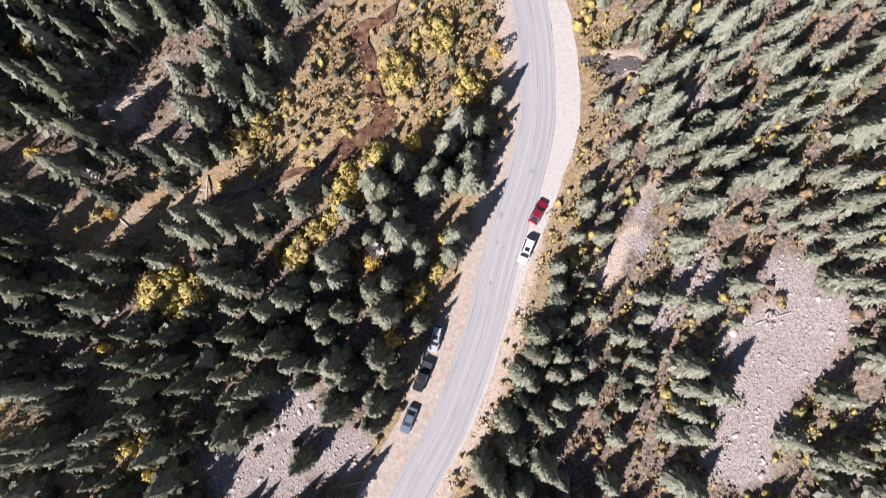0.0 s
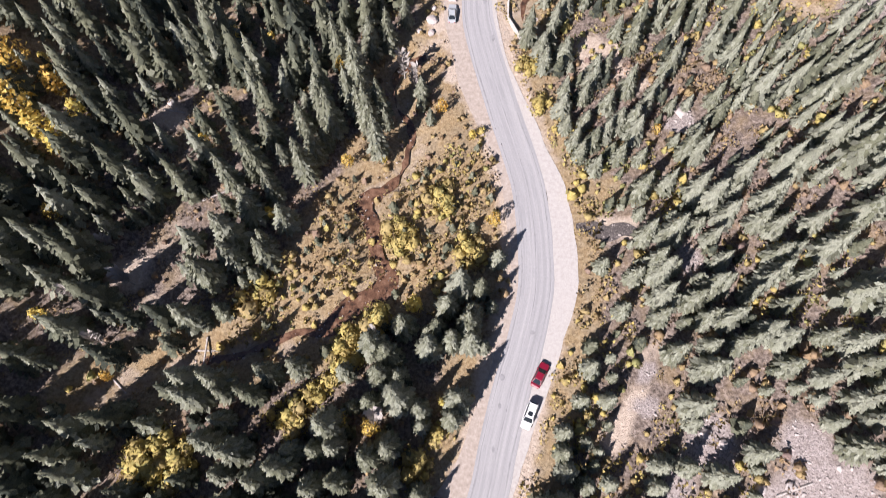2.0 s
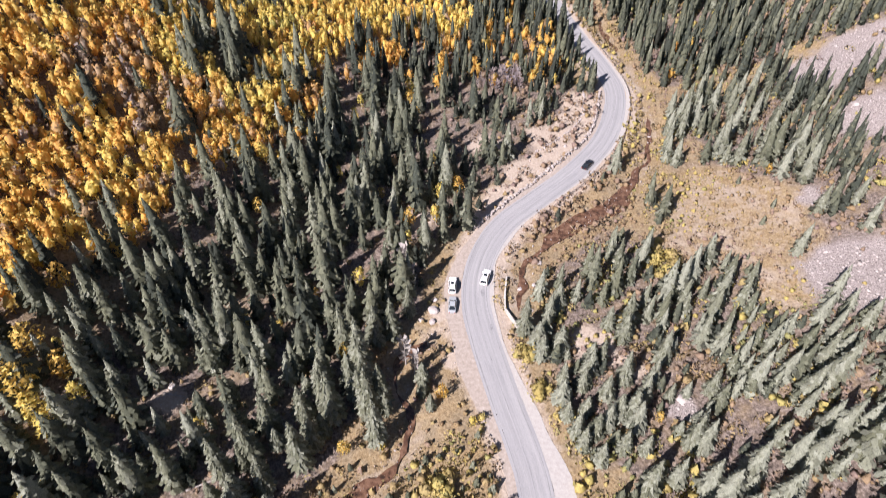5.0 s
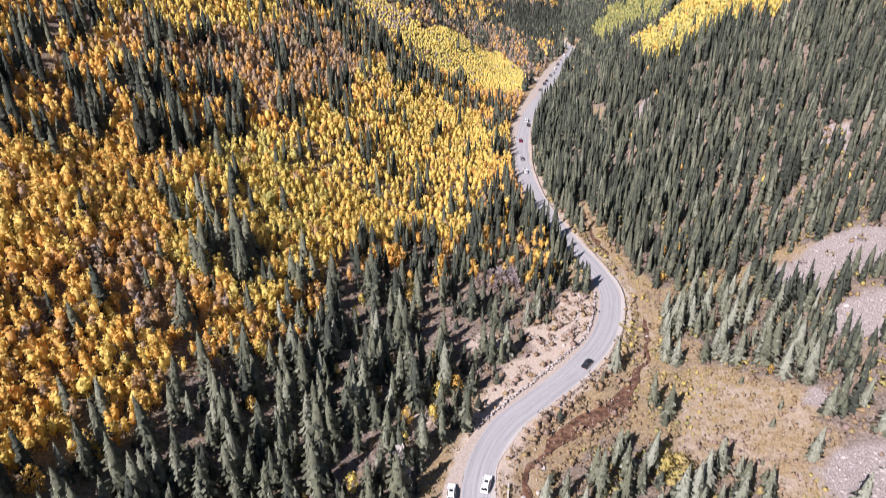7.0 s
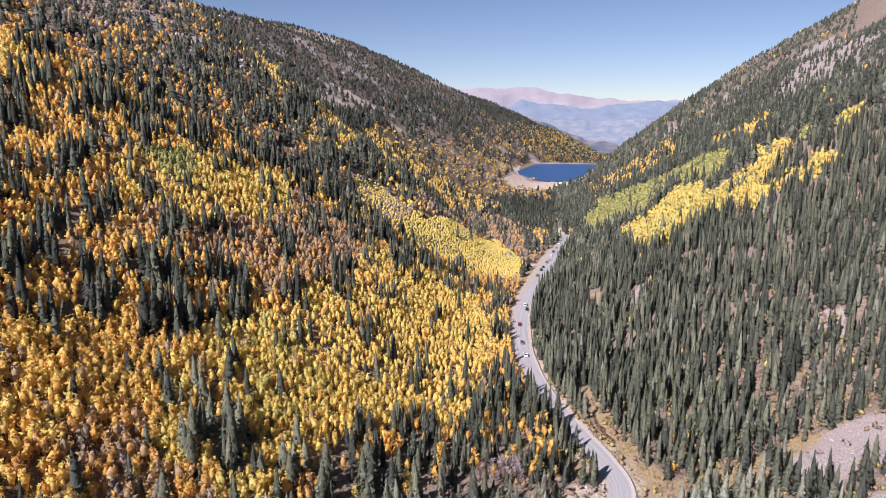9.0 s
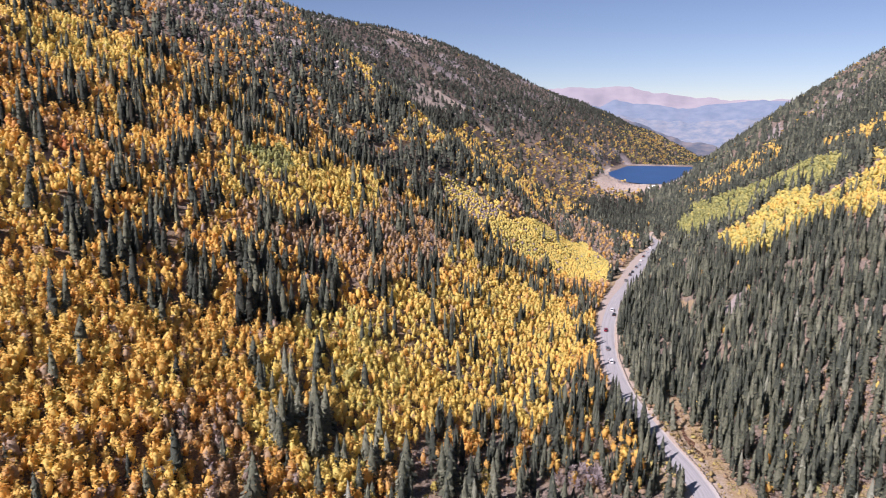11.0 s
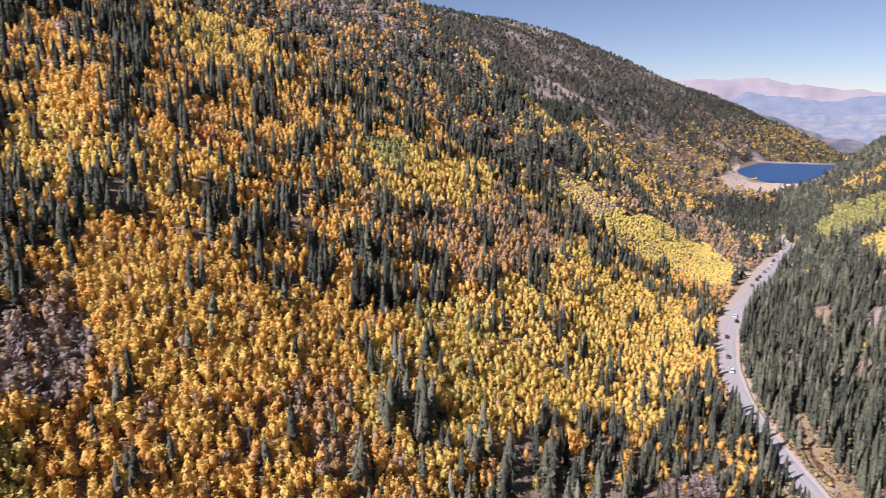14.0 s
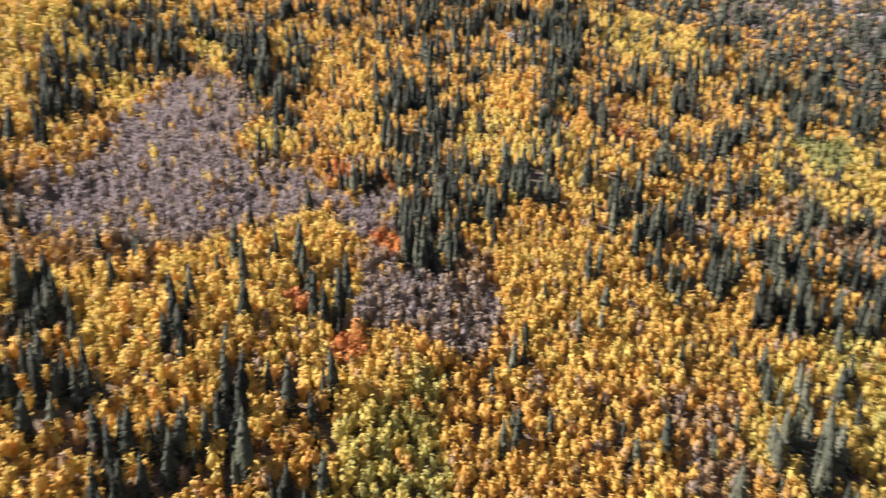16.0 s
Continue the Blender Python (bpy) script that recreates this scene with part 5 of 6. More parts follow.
for n, i in enumerate(chosen):
    tall = float(np.clip(13.2 * (1 + rng.normal(0, 0.22)) * (0.5 if rng.uniform() < 0.2 else 1.0), 3.5, 17))
    if px[i] > 18:
        tall = min(tall, 9.0) if px[i] < 34 else 0.86 * tall
    spread = (15 / (tall + 3)) ** 0.5 * rng.uniform(0.9, 1.2)
    at = Matrix.Translation((px[i], py[i], tz[i] - 0.1)) @ Matrix.Rotation(rng.uniform(0, 6.28), 4, "Z") @ Matrix.Diagonal((tall * spread, tall * spread, tall, 1))
    if n < len(crowns):
        tree = thing("spruce_tree", "dark green spruce with drooping boughs beside the valley road", "tree", group="spruces by the road")
        part("trunk", bole, BARK, tree)
        part("crown", crowns[n], SPRUCE, tree)
        templates.append(tree)
        tree.matrix_basis = at
    else:
        tree = copy_thing(templates[rng.randint(5) + (5 if px[i] > 17 and py[i] < 55 + 50 * rng.uniform() else 0)], Matrix())
        tree.matrix_basis = at
rest = isp & ~single
# x term pales the right bank, haze laid into the tone, less up the valley
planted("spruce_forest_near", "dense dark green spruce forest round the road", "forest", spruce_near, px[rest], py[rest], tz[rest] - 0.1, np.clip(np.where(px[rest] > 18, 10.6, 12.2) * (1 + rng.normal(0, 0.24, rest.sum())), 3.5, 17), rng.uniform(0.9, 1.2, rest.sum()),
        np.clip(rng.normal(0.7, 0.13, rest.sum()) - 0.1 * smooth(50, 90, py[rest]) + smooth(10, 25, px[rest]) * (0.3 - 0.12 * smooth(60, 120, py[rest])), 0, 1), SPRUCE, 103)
ga = ~isp & (tone > 0.16) & (rng.uniform(size=px.size) < 0.7)
full_aspens = [aspen_shape(s, 260, 0.04, w, 0.15, False, False) for s, w in ((91, 0.19), (92, 0.23))]
aspen_crowns = [mesh_from_arrays("crown", v, t, np.full(len(v), tn), nv) for (v, t, nv), tn in zip(full_aspens, (0.72, 0.55))]
aspen_bole = mesh_from_arrays("trunk", *trunk_shape(0.018, 0.006, 0.75), np.full(15, 0.5))
aspen_bole.materials.append(PALE_BARK)
for me in aspen_crowns:
    me.materials.append(ASPEN)
for n, i in enumerate(np.flatnonzero(ga)):
    tree = thing("aspen_tree", "slender golden autumn aspen between dark spruces", "tree", group="yellow aspens in the valley")
    part("trunk", aspen_bole, PALE_BARK, tree)
    part("crown", aspen_crowns[n % 2], ASPEN, tree)
    tall = rng.uniform(3.5, 7.5)
    tree.matrix_basis = Matrix.Translation((px[i], py[i], tz[i] - 0.1)) @ Matrix.Rotation(rng.uniform(0, 6.28), 4, "Z") @ Matrix.Diagonal((tall, tall, tall, 1))
# saplings fill the gaps
x, y, rng = scatter(-80, 100, -52, 180, 3.0, 107)
keep = growing(x, y, rng, 0.66)
x, y = x[keep], y[keep]
# right-bank saplings paler as well, with haze in their tone
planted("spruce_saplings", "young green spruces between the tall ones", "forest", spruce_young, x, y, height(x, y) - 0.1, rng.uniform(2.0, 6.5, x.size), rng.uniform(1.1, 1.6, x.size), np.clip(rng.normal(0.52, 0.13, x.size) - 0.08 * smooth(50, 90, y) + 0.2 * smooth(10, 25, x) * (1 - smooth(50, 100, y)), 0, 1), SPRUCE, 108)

in_near = lambda x, y: (x > -80) & (x < 100) & (y > -52) & (y < 180)
x, y, rng = scatter(-420, 300, -140, 420, 3.4, 111)
ok = seen(x, y, -97, 40, 0, 420) & ~in_near(x, y)
forest("", x[ok], y[ok], rng, 0.06, spruce_mid, None, None, 112, 1.0, 0.93)
x, y, rng = scatter(-420, 200, -140, 420, 2.02, 115)
ok = seen(x, y, -97, 40, 0, 225) & (~in_near(x, y) | ((x < -15) & (y > 70) & (woods(x, y)[0] < 0.75)))
forest("", x[ok], y[ok], rng, 0.03, None, aspen_mid, bare_mid, 116, 1.0, 0.98)
x, y, rng = scatter(-420, 200, -140, 420, 2.25, 117)
ok = seen(x, y, -97, 40, 225, 420) & ~in_near(x, y)
forest("_upslope", x[ok], y[ok], rng, 0.03, None, aspen_off, bare_mid, 118, 1.0, 1.02)
x, y, rng = scatter(-560, 620, 200, 900, 5.2, 121)
ok = seen(x, y, -45, 36, 420, 900)
forest("_beyond", x[ok], y[ok], rng, 0.05, spruce_far, None, None, 122, 1.0, 1.15)
x, y, rng = scatter(-560, 620, 200, 900, 3.6, 125)
ok = seen(x, y, -45, 36, 420, 900)
forest("_beyond", x[ok], y[ok], rng, 0.04, None, aspen_far, None, 126, 0.85, 1.3)
x, y, rng = scatter(-900, 1100, 700, 2600, 10.4, 131)
ok = seen(x, y, -24, 31, 900, 2600)
forest("_far_off", x[ok], y[ok], rng, 0.03, spruce_dot, aspen_dot, None, 132, 1.0, 1.7)
x, y, rng = scatter(150, 1200, 2300, 3900, 15.0, 135)
ok = seen(x, y, 2, 19, 2600, 4000)
forest("_down_valley", x[ok], y[ok], rng, 0.03, spruce_dot, aspen_dot, None, 136, 1.0, 2.6)

# willow scrub on the meadows, the verge and the creek banks
x, y, rng = scatter(-75, 150, -50, 260, 1.75, 141)
meadow, yellow = np.maximum(blobs(x, y, MEADOW), 0.75 * (inside(x, y, MEADOW_LEFT) | inside(x, y, MEADOW_RIGHT) | inside(x, y, FOOT_GLADE))), blobs(x, y, YELLOW_SHRUBS)
rd, rk, side = nearest(x, y, road_line)
cd, _, _ = nearest(x, y, creek_line)
wide = HALF_ROAD + np.where(side > 0, np.interp(road_line[rk, 1], SHOULDER_Y, SHOULDER_RIGHT), np.interp(road_line[rk, 1], SHOULDER_Y, SHOULDER_LEFT))
verge = np.exp(-((rd - wide - 2.6) / 2.2) ** 2) * np.where(side > 0, 1.0, 0.5)
bank = np.exp(-((cd - 3.6) / 1.6) ** 2) * 0.6
chance = np.maximum.reduce([np.where(x < 20, 0.85, 0.8) * smooth(0.4, 0.6, meadow), 0.95 * smooth(0.35, 0.6, yellow), verge, bank, np.where(x > 20, 0.5, np.where((x < -8) & (fbm(x / 11, y / 11, 73, 3) > 0.08), 0.45, 0.25))])
bend = (y > 112) & (y < 185) & (x < 50)
chance = np.where((blobs(x, y, SCREE) > 0.5) | (blobs(x, y, DIRT) > 0.5), np.where(bend, 0.3, 0.04), chance)
ok = (rng.uniform(size=x.size) < chance) & (rd > wide + 0.3) & (cd > 1.3)
tone = np.where(yellow > 0.45, 0.78, np.where(verge > 0.3, 0.46, np.where(meadow > 0.4, np.where(x < 20, 0.46, np.where(fbm(x / 9, y / 9, 69) > 0.18, 0.74, np.where(fbm(x / 9, y / 9, 69) < -0.1, 0.06, 0.42))), np.where((x > 20) & (fbm(x / 9, y / 9, 67) > 0.05), 0.72, 0.2)))) + 0.32 * fbm(x / 7, y / 7, 61) + rng.normal(0, 0.12, x.size)
tone = np.where(bend, 0.12 + rng.normal(0, 0.1, x.size), tone)
tall = np.where(yellow > 0.45, 3.0, np.where(meadow > 0.4, np.where(x < 20, 1.7, 1.2), np.where(x > 20, 1.9, 1.3))) * rng.uniform(0.6, 1.4, x.size)
spread = rng.uniform(0.9, 1.5, x.size)
pick = ok & (yellow <= 0.45)
planted("willow_scrub", "yellow and rust-brown autumn willow bushes", "bushes", shrub_near, x[pick], y[pick], height(x[pick], y[pick]) - 0.15, tall[pick], spread[pick], np.clip(tone[pick], 0, 1), SHRUB, 142, 0.1)
bushes = [mesh_from_arrays("willow_bush", v, t, np.full(len(v), tn), nv) for (v, t, nv), tn in zip(shrub_full * 2, (0.7, 0.8, 0.88, 0.76, 0.84, 0.62))]
for me in bushes:
    me.materials.append(SHRUB)
for n, i in enumerate(np.flatnonzero(ok & (yellow > 0.45))):
    bush = tagged(new("willow_bush", bushes[n % 6]), "tall yellow autumn willow bush among spruces", "bush", "yellow willows by the creek")
    bush.matrix_basis = Matrix.Translation((x[i], y[i], float(height(x[i], y[i])) - 0.15)) @ Matrix.Rotation(n * 2.4, 4, "Z") @ Matrix.Diagonal((tall[i] * spread[i], tall[i] * spread[i], tall[i], 1))
# young aspens grow shoulder to shoulder on the far right slope
aspen_low = [aspen_shape(s, 0, 0.1, w, -0.3, False) for s, w in ((54, 0.55), (55, 0.62), (56, 0.5))]
x, y, rng = scatter(110, 250, 320, 760, 2.1, 149)
share, tone = woods(x, y)
dense = np.zeros(x.size, bool)
wx, wy = x + 3 * fbm(x / 6, y / 6, 55, 4), y + 3 * fbm(x / 6, y / 6, 57, 4)
for ring in (LIME, YELLOW_EAST, YELLOW_EAST_HIGH, YELLOW_TOP, LIME_TOP):
    dense |= inside(wx, wy, ring)
ok = dense & (rng.uniform(size=x.size) < 1.0 - 0.7 * share)
planted("aspen_thicket", "smooth carpet of young lime-green and yellow aspens", "bushes", aspen_low, x[ok], y[ok], height(x[ok], y[ok]) - 0.1, rng.uniform(2.7, 3.4, ok.sum()), rng.uniform(0.9, 1.1, ok.sum()), np.clip(tone[ok] + 0.05 * fbm(x[ok] / 9, y[ok] / 9, 58) + rng.normal(0, 0.02, ok.sum()), 0, 1), ASPEN, 150)
x, y, rng = scatter(-80, 62, 400, 600, 1.75, 145)
strip = inside(x + 4 * fbm(x / 6, y / 6, 55, 4), y + 5 * fbm(x / 6, y / 6, 57, 4), STRIP)
ok = strip & (rng.uniform(size=x.size) < 0.9)
planted("avalanche_path_scrub", "low pale yellow aspen scrub in an avalanche path", "bushes", aspen_low, x[ok], y[ok], height(x[ok], y[ok]) - 0.1, rng.uniform(1.9, 2.6, ok.sum()), rng.uniform(0.9, 1.2, ok.sum()), np.clip(np.clip(rng.normal(0.82, 0.03, ok.sum()) + 0.06 * fbm(x[ok] / 12, y[ok] / 12, 59), 0, 0.92) * np.where(rng.uniform(size=ok.sum()) < np.where(inside(x[ok], y[ok], LILAC), 0.6, 0.97), 1, 0.19), 0, 1), ASPEN, 146)
x, y, rng = scatter(-40, 95, 20, 145, 3.2, 147)
ok = (inside(x, y, MEADOW_LEFT) & (rng.uniform(size=x.size) < 0.6) | inside(x, y, MEADOW_RIGHT) & (rng.uniform(size=x.size) < 0.03)) & (nearest(x, y, creek_line)[0] > 2.8) & (nearest(x, y, road_line)[0] > 6)
x, y = x[ok], y[ok]
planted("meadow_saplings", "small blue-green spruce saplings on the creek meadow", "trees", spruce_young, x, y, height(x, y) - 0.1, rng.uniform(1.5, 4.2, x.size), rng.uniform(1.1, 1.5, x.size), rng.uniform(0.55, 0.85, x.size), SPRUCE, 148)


# ---- single autumn trees, dead trees, logs ----
for n, (x, y, tall, wide) in enumerate(SINGLE_ASPENS):
    tree = thing("aspen_tree", "bright yellow autumn aspen among dark spruces", "tree", group="yellow aspens in the valley")
    part("trunk", aspen_bole, PALE_BARK, tree)
    part("crown", aspen_crowns[n % 2], ASPEN, tree, "crown of bright yellow leaves")
    tree.matrix_basis = Matrix.Translation((x, y, float(height(x, y)) - 0.1)) @ Matrix.Rotation(n * 1.7, 4, "Z") @ Matrix.Diagonal((tall * wide, tall * wide, tall, 1))

dead_v, dead_t = bare_shape(95, 60, 0.13)
snag_twigs = mesh_from_arrays("crown", dead_v[:-6], dead_t[:-6], np.full(len(dead_v) - 6, 0.5))
snag_bole = mesh_from_arrays("trunk", *trunk_shape(0.016, 0.003, 0.98), np.full(15, 0.5))
for me in (snag_twigs, snag_bole):
    me.materials.append(GREY_WOOD)
for n, (x, y, tall) in enumerate([(-12.5, 7.5, 11), (-11, 100.5, 12), (-9, 96, 10), (-9.5, 77, 11), (-13.5, 22, 7), (-58, 31, 9), (-61, 20, 8), (-7.5, 74, 9), (-66, 28, 8), (-62, 38, 7)]):
    tree = thing("dead_spruce", "dead grey spruce with bare branches", "tree", group="dead trees by the creek")
    part("trunk", snag_bole, GREY_WOOD, tree)
    part("crown", snag_twigs, GREY_WOOD, tree)
    tree.matrix_basis = Matrix.Translation((x, y, float(height(x, y)) - 0.1)) @ Matrix.Rotation(n * 2.1, 4, "Z") @ Matrix.Rotation(0.05 * math.sin(n * 3), 4, "X") @ Matrix.Diagonal((tall * 1.1, tall * 1.1, tall, 1))

LOGS = [(-46.5, 19.3, -41.8, 19.3, 0.22), (-44.2, 21.6, -44.6, 14, 0.2), (-59.8, 13.9, -57.3, 11.4, 0.2), (-19.5, -33.6, -13, -32.4, 0.18), (-57, 66.4, -53, 66.3, 0.2), (-70, -18, -62, -11.5, 0.25), (-13, 35.1, -10.6, 35.2, 0.22), (-70, -4, -62, -7, 0.22), (-33, 62, -29, 57, 0.2), (-48, 48, -42, 51, 0.18), (-24, -25, -20, -22, 0.16), (52, -5, 57, -3, 0.2)]
for n, (ax, ay, bx, by, r) in enumerate(LOGS):
    a, b = Vector((ax, ay, float(height(ax, ay)) + r * 0.7)), Vector((bx, by, float(height(bx, by)) + r * 0.7))
    bm = bmesh.new()
    bmesh.ops.create_cone(bm, cap_ends=True, segments=9, radius1=r, radius2=r * 0.65, depth=(b - a).length)
    for v in bm.verts:
        v.co.x += 0.06 * math.sin(v.co.z * 1.3 + n)
        v.co.y += 0.05 * math.cos(v.co.z * 0.9 + n)
    me = bpy.data.meshes.new("fallen_log")
    bm.to_mesh(me)
    bm.free()
    me.materials.append(GREY_WOOD)
    log = tagged(new("fallen_log", me), "bleached fallen tree trunk lying on the ground", "log", "fallen logs")
    log.matrix_basis = Matrix.Translation((a + b) / 2) @ (b - a).to_track_quat("Z", "Y").to_matrix().to_4x4()


# ---- stones ----
def stone_shape(seed):
    bm = bmesh.new()
    rng = np.random.RandomState(seed)
    for _ in range(14):
        d = Vector(rng.normal(size=3)).normalized()
        bm.verts.new((d.x * 0.5, d.y * 0.42, d.z * 0.33))
    bmesh.ops.convex_hull(bm, input=bm.verts[:])
    bmesh.ops.delete(bm, geom=[v for v in bm.verts if not v.link_faces], context="VERTS")
    bmesh.ops.triangulate(bm, faces=bm.faces)
    bm.verts.index_update()
    v = np.array([w.co[:] for w in bm.verts])
    t = np.array([[w.index for w in f.verts] for f in bm.faces])
    bm.free()
    return v, t


STONE, sn, ss = node_material("pinkish_granite", 0.9, 0.25)
info = sn.nodes.new("ShaderNodeObjectInfo")
island = sn.nodes.new("ShaderNodeNewGeometry")
vary = math_node(sn, "ADD", math_node(sn, "MULTIPLY", info.outputs["Random"], 0.4), math_node(sn, "MULTIPLY", island.outputs["Random Per Island"], 0.6))
sn.links.new(mix_node(sn, 0.4, ramp_node(sn, vary, [(0.0, (0.22, 0.185, 0.175)), (0.5, (0.35, 0.305, 0.29)), (1.0, (0.48, 0.43, 0.41))]), ramp_node(sn, noise_node(sn, 4.0, 5.0), [(0.3, (0.24, 0.21, 0.20)), (0.7, (0.55, 0.5, 0.46))])), ss.inputs["Base Color"])
stones = [stone_shape(s) for s in range(5)]
stone_meshes = [mesh_from_arrays("stone", v, t) for v, t in stones]
for me in stone_meshes:
    me.materials.append(STONE)


def stone_wall(label, line, count, low, high, layers, seed):
    """A dry wall of boulders along a line; each stone is a piece of it."""
    rng = np.random.RandomState(seed)
    path = spline(line, 0.5)
    mid = path[len(path) // 2]
    wall = thing("stone_wall", label, "wall", Matrix.Translation((mid[0], mid[1], float(height(*mid)))))
    for layer in range(layers):
        for k in range(count):
            p = path[min(len(path) - 1, int((k + rng.uniform(0, 0.6)) / count * len(path)))] + rng.normal(0, 0.2, 2)
            size = rng.uniform(low, high) * (1 - 0.2 * layer)
            ob = part("stone", stone_meshes[rng.randint(5)], STONE, wall)
            ob.matrix_basis = Matrix.Translation((p[0] - mid[0], p[1] - mid[1], float(height(*p)) - float(height(*mid)) + size * 0.22 + layer * 0.6)) @ Matrix.Rotation(rng.uniform(0, 6.28), 4, "Z") @ Matrix.Diagonal((size * 1.25, size, size * 1.05, 1))


stone_wall("low retaining wall of pale boulders along the road bend", [(6.5, 117.9), (15.3, 127.8), (25.2, 138), (35.8, 150.2), (41.7, 158), (45.9, 169.1), (48.6, 181)], 95, 0.8, 1.3, 2, 5)
stone_wall("row of boulders across the bank above the road", [(24.5, 149), (33.3, 156.7), (40.3, 166.3), (43.2, 179.5), (43, 190)], 60, 0.6, 1.1, 1, 6)

rng = np.random.RandomState(77)
for n, (x, y, size) in enumerate([(-3.8, 90.6, 2.2), (-4, 87.5, 1.5), (-6.5, 87.8, 1.2), (-3.6, 93.8, 1.1), (-55.7, 68.1, 1.5), (43, 4.6, 2.0), (45.5, 3, 1.6), (41.5, 6, 1.4), (50, -4, 1.8), (48.5, -6.5, 1.5), (54, -3.5, 1.6), (-27, -17, 1.5), (-24.5, -19.5, 1.2), (-31, -24, 1.4), (17, 86.5, 1.3), (18.5, 91, 1.1), (20, 99, 1.2), (16.5, 98, 1.0), (22, 106, 1.2)]):
    bm = bmesh.new()
    bmesh.ops.create_icosphere(bm, subdivisions=2, radius=0.5)
    for v in bm.verts:
        v.co *= 1 + 0.28 * noise.noise(v.co * 2.3 + Vector((n * 7, 0, 0))) + 0.1 * noise.noise(v.co * 6 + Vector((n, 0, 0)))
        v.co.z *= 0.72
    me = bpy.data.meshes.new("boulder")
    bm.to_mesh(me)
    bm.free()
    me.materials.append(STONE)
    ob = tagged(new("boulder", me), "large pale pinkish granite boulder on bare ground", "boulder", "boulders")
    ob.matrix_basis = Matrix.Translation((x, y, float(height(x, y)) + size * 0.18)) @ Matrix.Rotation(n * 1.3, 4, "Z") @ Matrix.Diagonal((size * 1.2, size, size, 1))

x, y, rng = scatter(-60, 140, -50, 195, 0.85, 151)
rocky = np.maximum(blobs(x, y, SCREE), 0.0)
cd, _, _ = nearest(x, y, creek_line)
ok = (rng.uniform(size=x.size) < 0.75 * smooth(0.42, 0.7, rocky)) | ((cd < 3.0) & (rng.uniform(size=x.size) < 0.2)) | ((blobs(x, y, DIRT) > 0.45) & (rng.uniform(size=x.size) < 0.05))
size = np.clip(0.3 * np.exp(rng.normal(0, 0.5, x.size)), 0.12, 1.3) * np.where(cd < 3.0, 0.7, np.where(rng.uniform(size=x.size) < 0.03, 2.4, 1.0))
planted("scree", "field of broken pinkish granite rocks", "rocks", stones, x[ok], y[ok], np.where(cd < 3.0, np.maximum(height(x, y), -0.8), height(x, y))[ok] + 0.03, size[ok], rng.uniform(0.9, 1.6, ok.sum()), np.zeros(ok.sum()), STONE, 152, 0.2)

x, y, rng = scatter(60, 290, 1090, 1660, 5.5, 155)
ok = (inside(x, y, QUARRY) | (blobs(x, y, [(80, 1135, 26), (120, 1110, 24)]) > 0.5)) & (rng.uniform(size=x.size) < 0.75) & ~inside(x, y, lake_line)
planted("lake_shore_rubble", "pale rubble and driftwood heaps on the lake shore", "rocks", stones, x[ok], y[ok], height(x[ok], y[ok]) + 0.3, rng.uniform(1.0, 3.0, ok.sum()), rng.uniform(0.8, 1.8, ok.sum()), np.zeros(ok.sum()), STONE, 156, 0.2)
x, y, rng = scatter(-290, -160, 190, 290, 2.0, 157)
ok = (blobs(x, y, FAR_ROCK) > 0.42) & (rng.uniform(size=x.size) < 0.8)
planted("talus", "dark grey broken talus between the trees", "rocks", stones, x[ok], y[ok], height(x[ok], y[ok]) + 0.2, rng.uniform(0.8, 2.6, ok.sum()), rng.uniform(0.8, 1.6, ok.sum()), np.zeros(ok.sum()), STONE, 158, 0.2)
x, y, rng = scatter(-420, -60, 450, 1300, 13.0, 159)
ok = (fbm(x / 22, y / 30, 71) > 0.25) & (height(x, y) > 110) & (rng.uniform(size=x.size) < 0.35) & ~inside(x, y, CLEARING) & seen(x, y, -45, 0, 420, 1500)
planted("rock_outcrops", "grey rock outcrops high on the wooded ridge", "rocks", stones, x[ok], y[ok], height(x[ok], y[ok]) + 0.8, rng.uniform(3, 7.5, ok.sum()), rng.uniform(0.7, 1.3, ok.sum()), np.zeros(ok.sum()), STONE, 160, 0.15)


# ---- cars ----
def loft_mesh(sections):
    """A rounded hull through cross sections: place along, half width, underside, top, edge."""
    bm = bmesh.new()
    rings = []
    for y, w, lo, hi, e in sections:
        prof = [(-w + e, lo), (w - e, lo), (w, lo + e), (w, hi - e), (w - e, hi), (-w + e, hi), (-w, hi - e), (-w, lo + e)]
        rings.append([bm.verts.new((px, y, pz)) for px, pz in prof])
    for a, b in zip(rings, rings[1:]):
        for k in range(8):
            j = (k + 1) % 8
            bm.faces.new((a[k], a[j], b[j], b[k]))
    bm.faces.new(rings[0])
    bm.faces.new(rings[-1][::-1])
    bmesh.ops.recalc_face_normals(bm, faces=bm.faces)
    return bm


def pane_mesh(corners, thick=0.02, inset=0.93):
    mid = sum((Vector(c) for c in corners), Vector()) / len(corners)
    c = [mid + (Vector(p) - mid) * inset for p in corners]
    n = (c[1] - c[0]).cross(c[2] - c[0]).normalized()
    bm = bmesh.new()
    lo, hi = [bm.verts.new(p - n * thick) for p in c], [bm.verts.new(p + n * thick) for p in c]
    bm.faces.new(lo[::-1]), bm.faces.new(hi)
    for k in range(len(c)):
        j = (k + 1) % len(c)
        bm.faces.new((lo[k], lo[j], hi[j], hi[k]))
    return bm


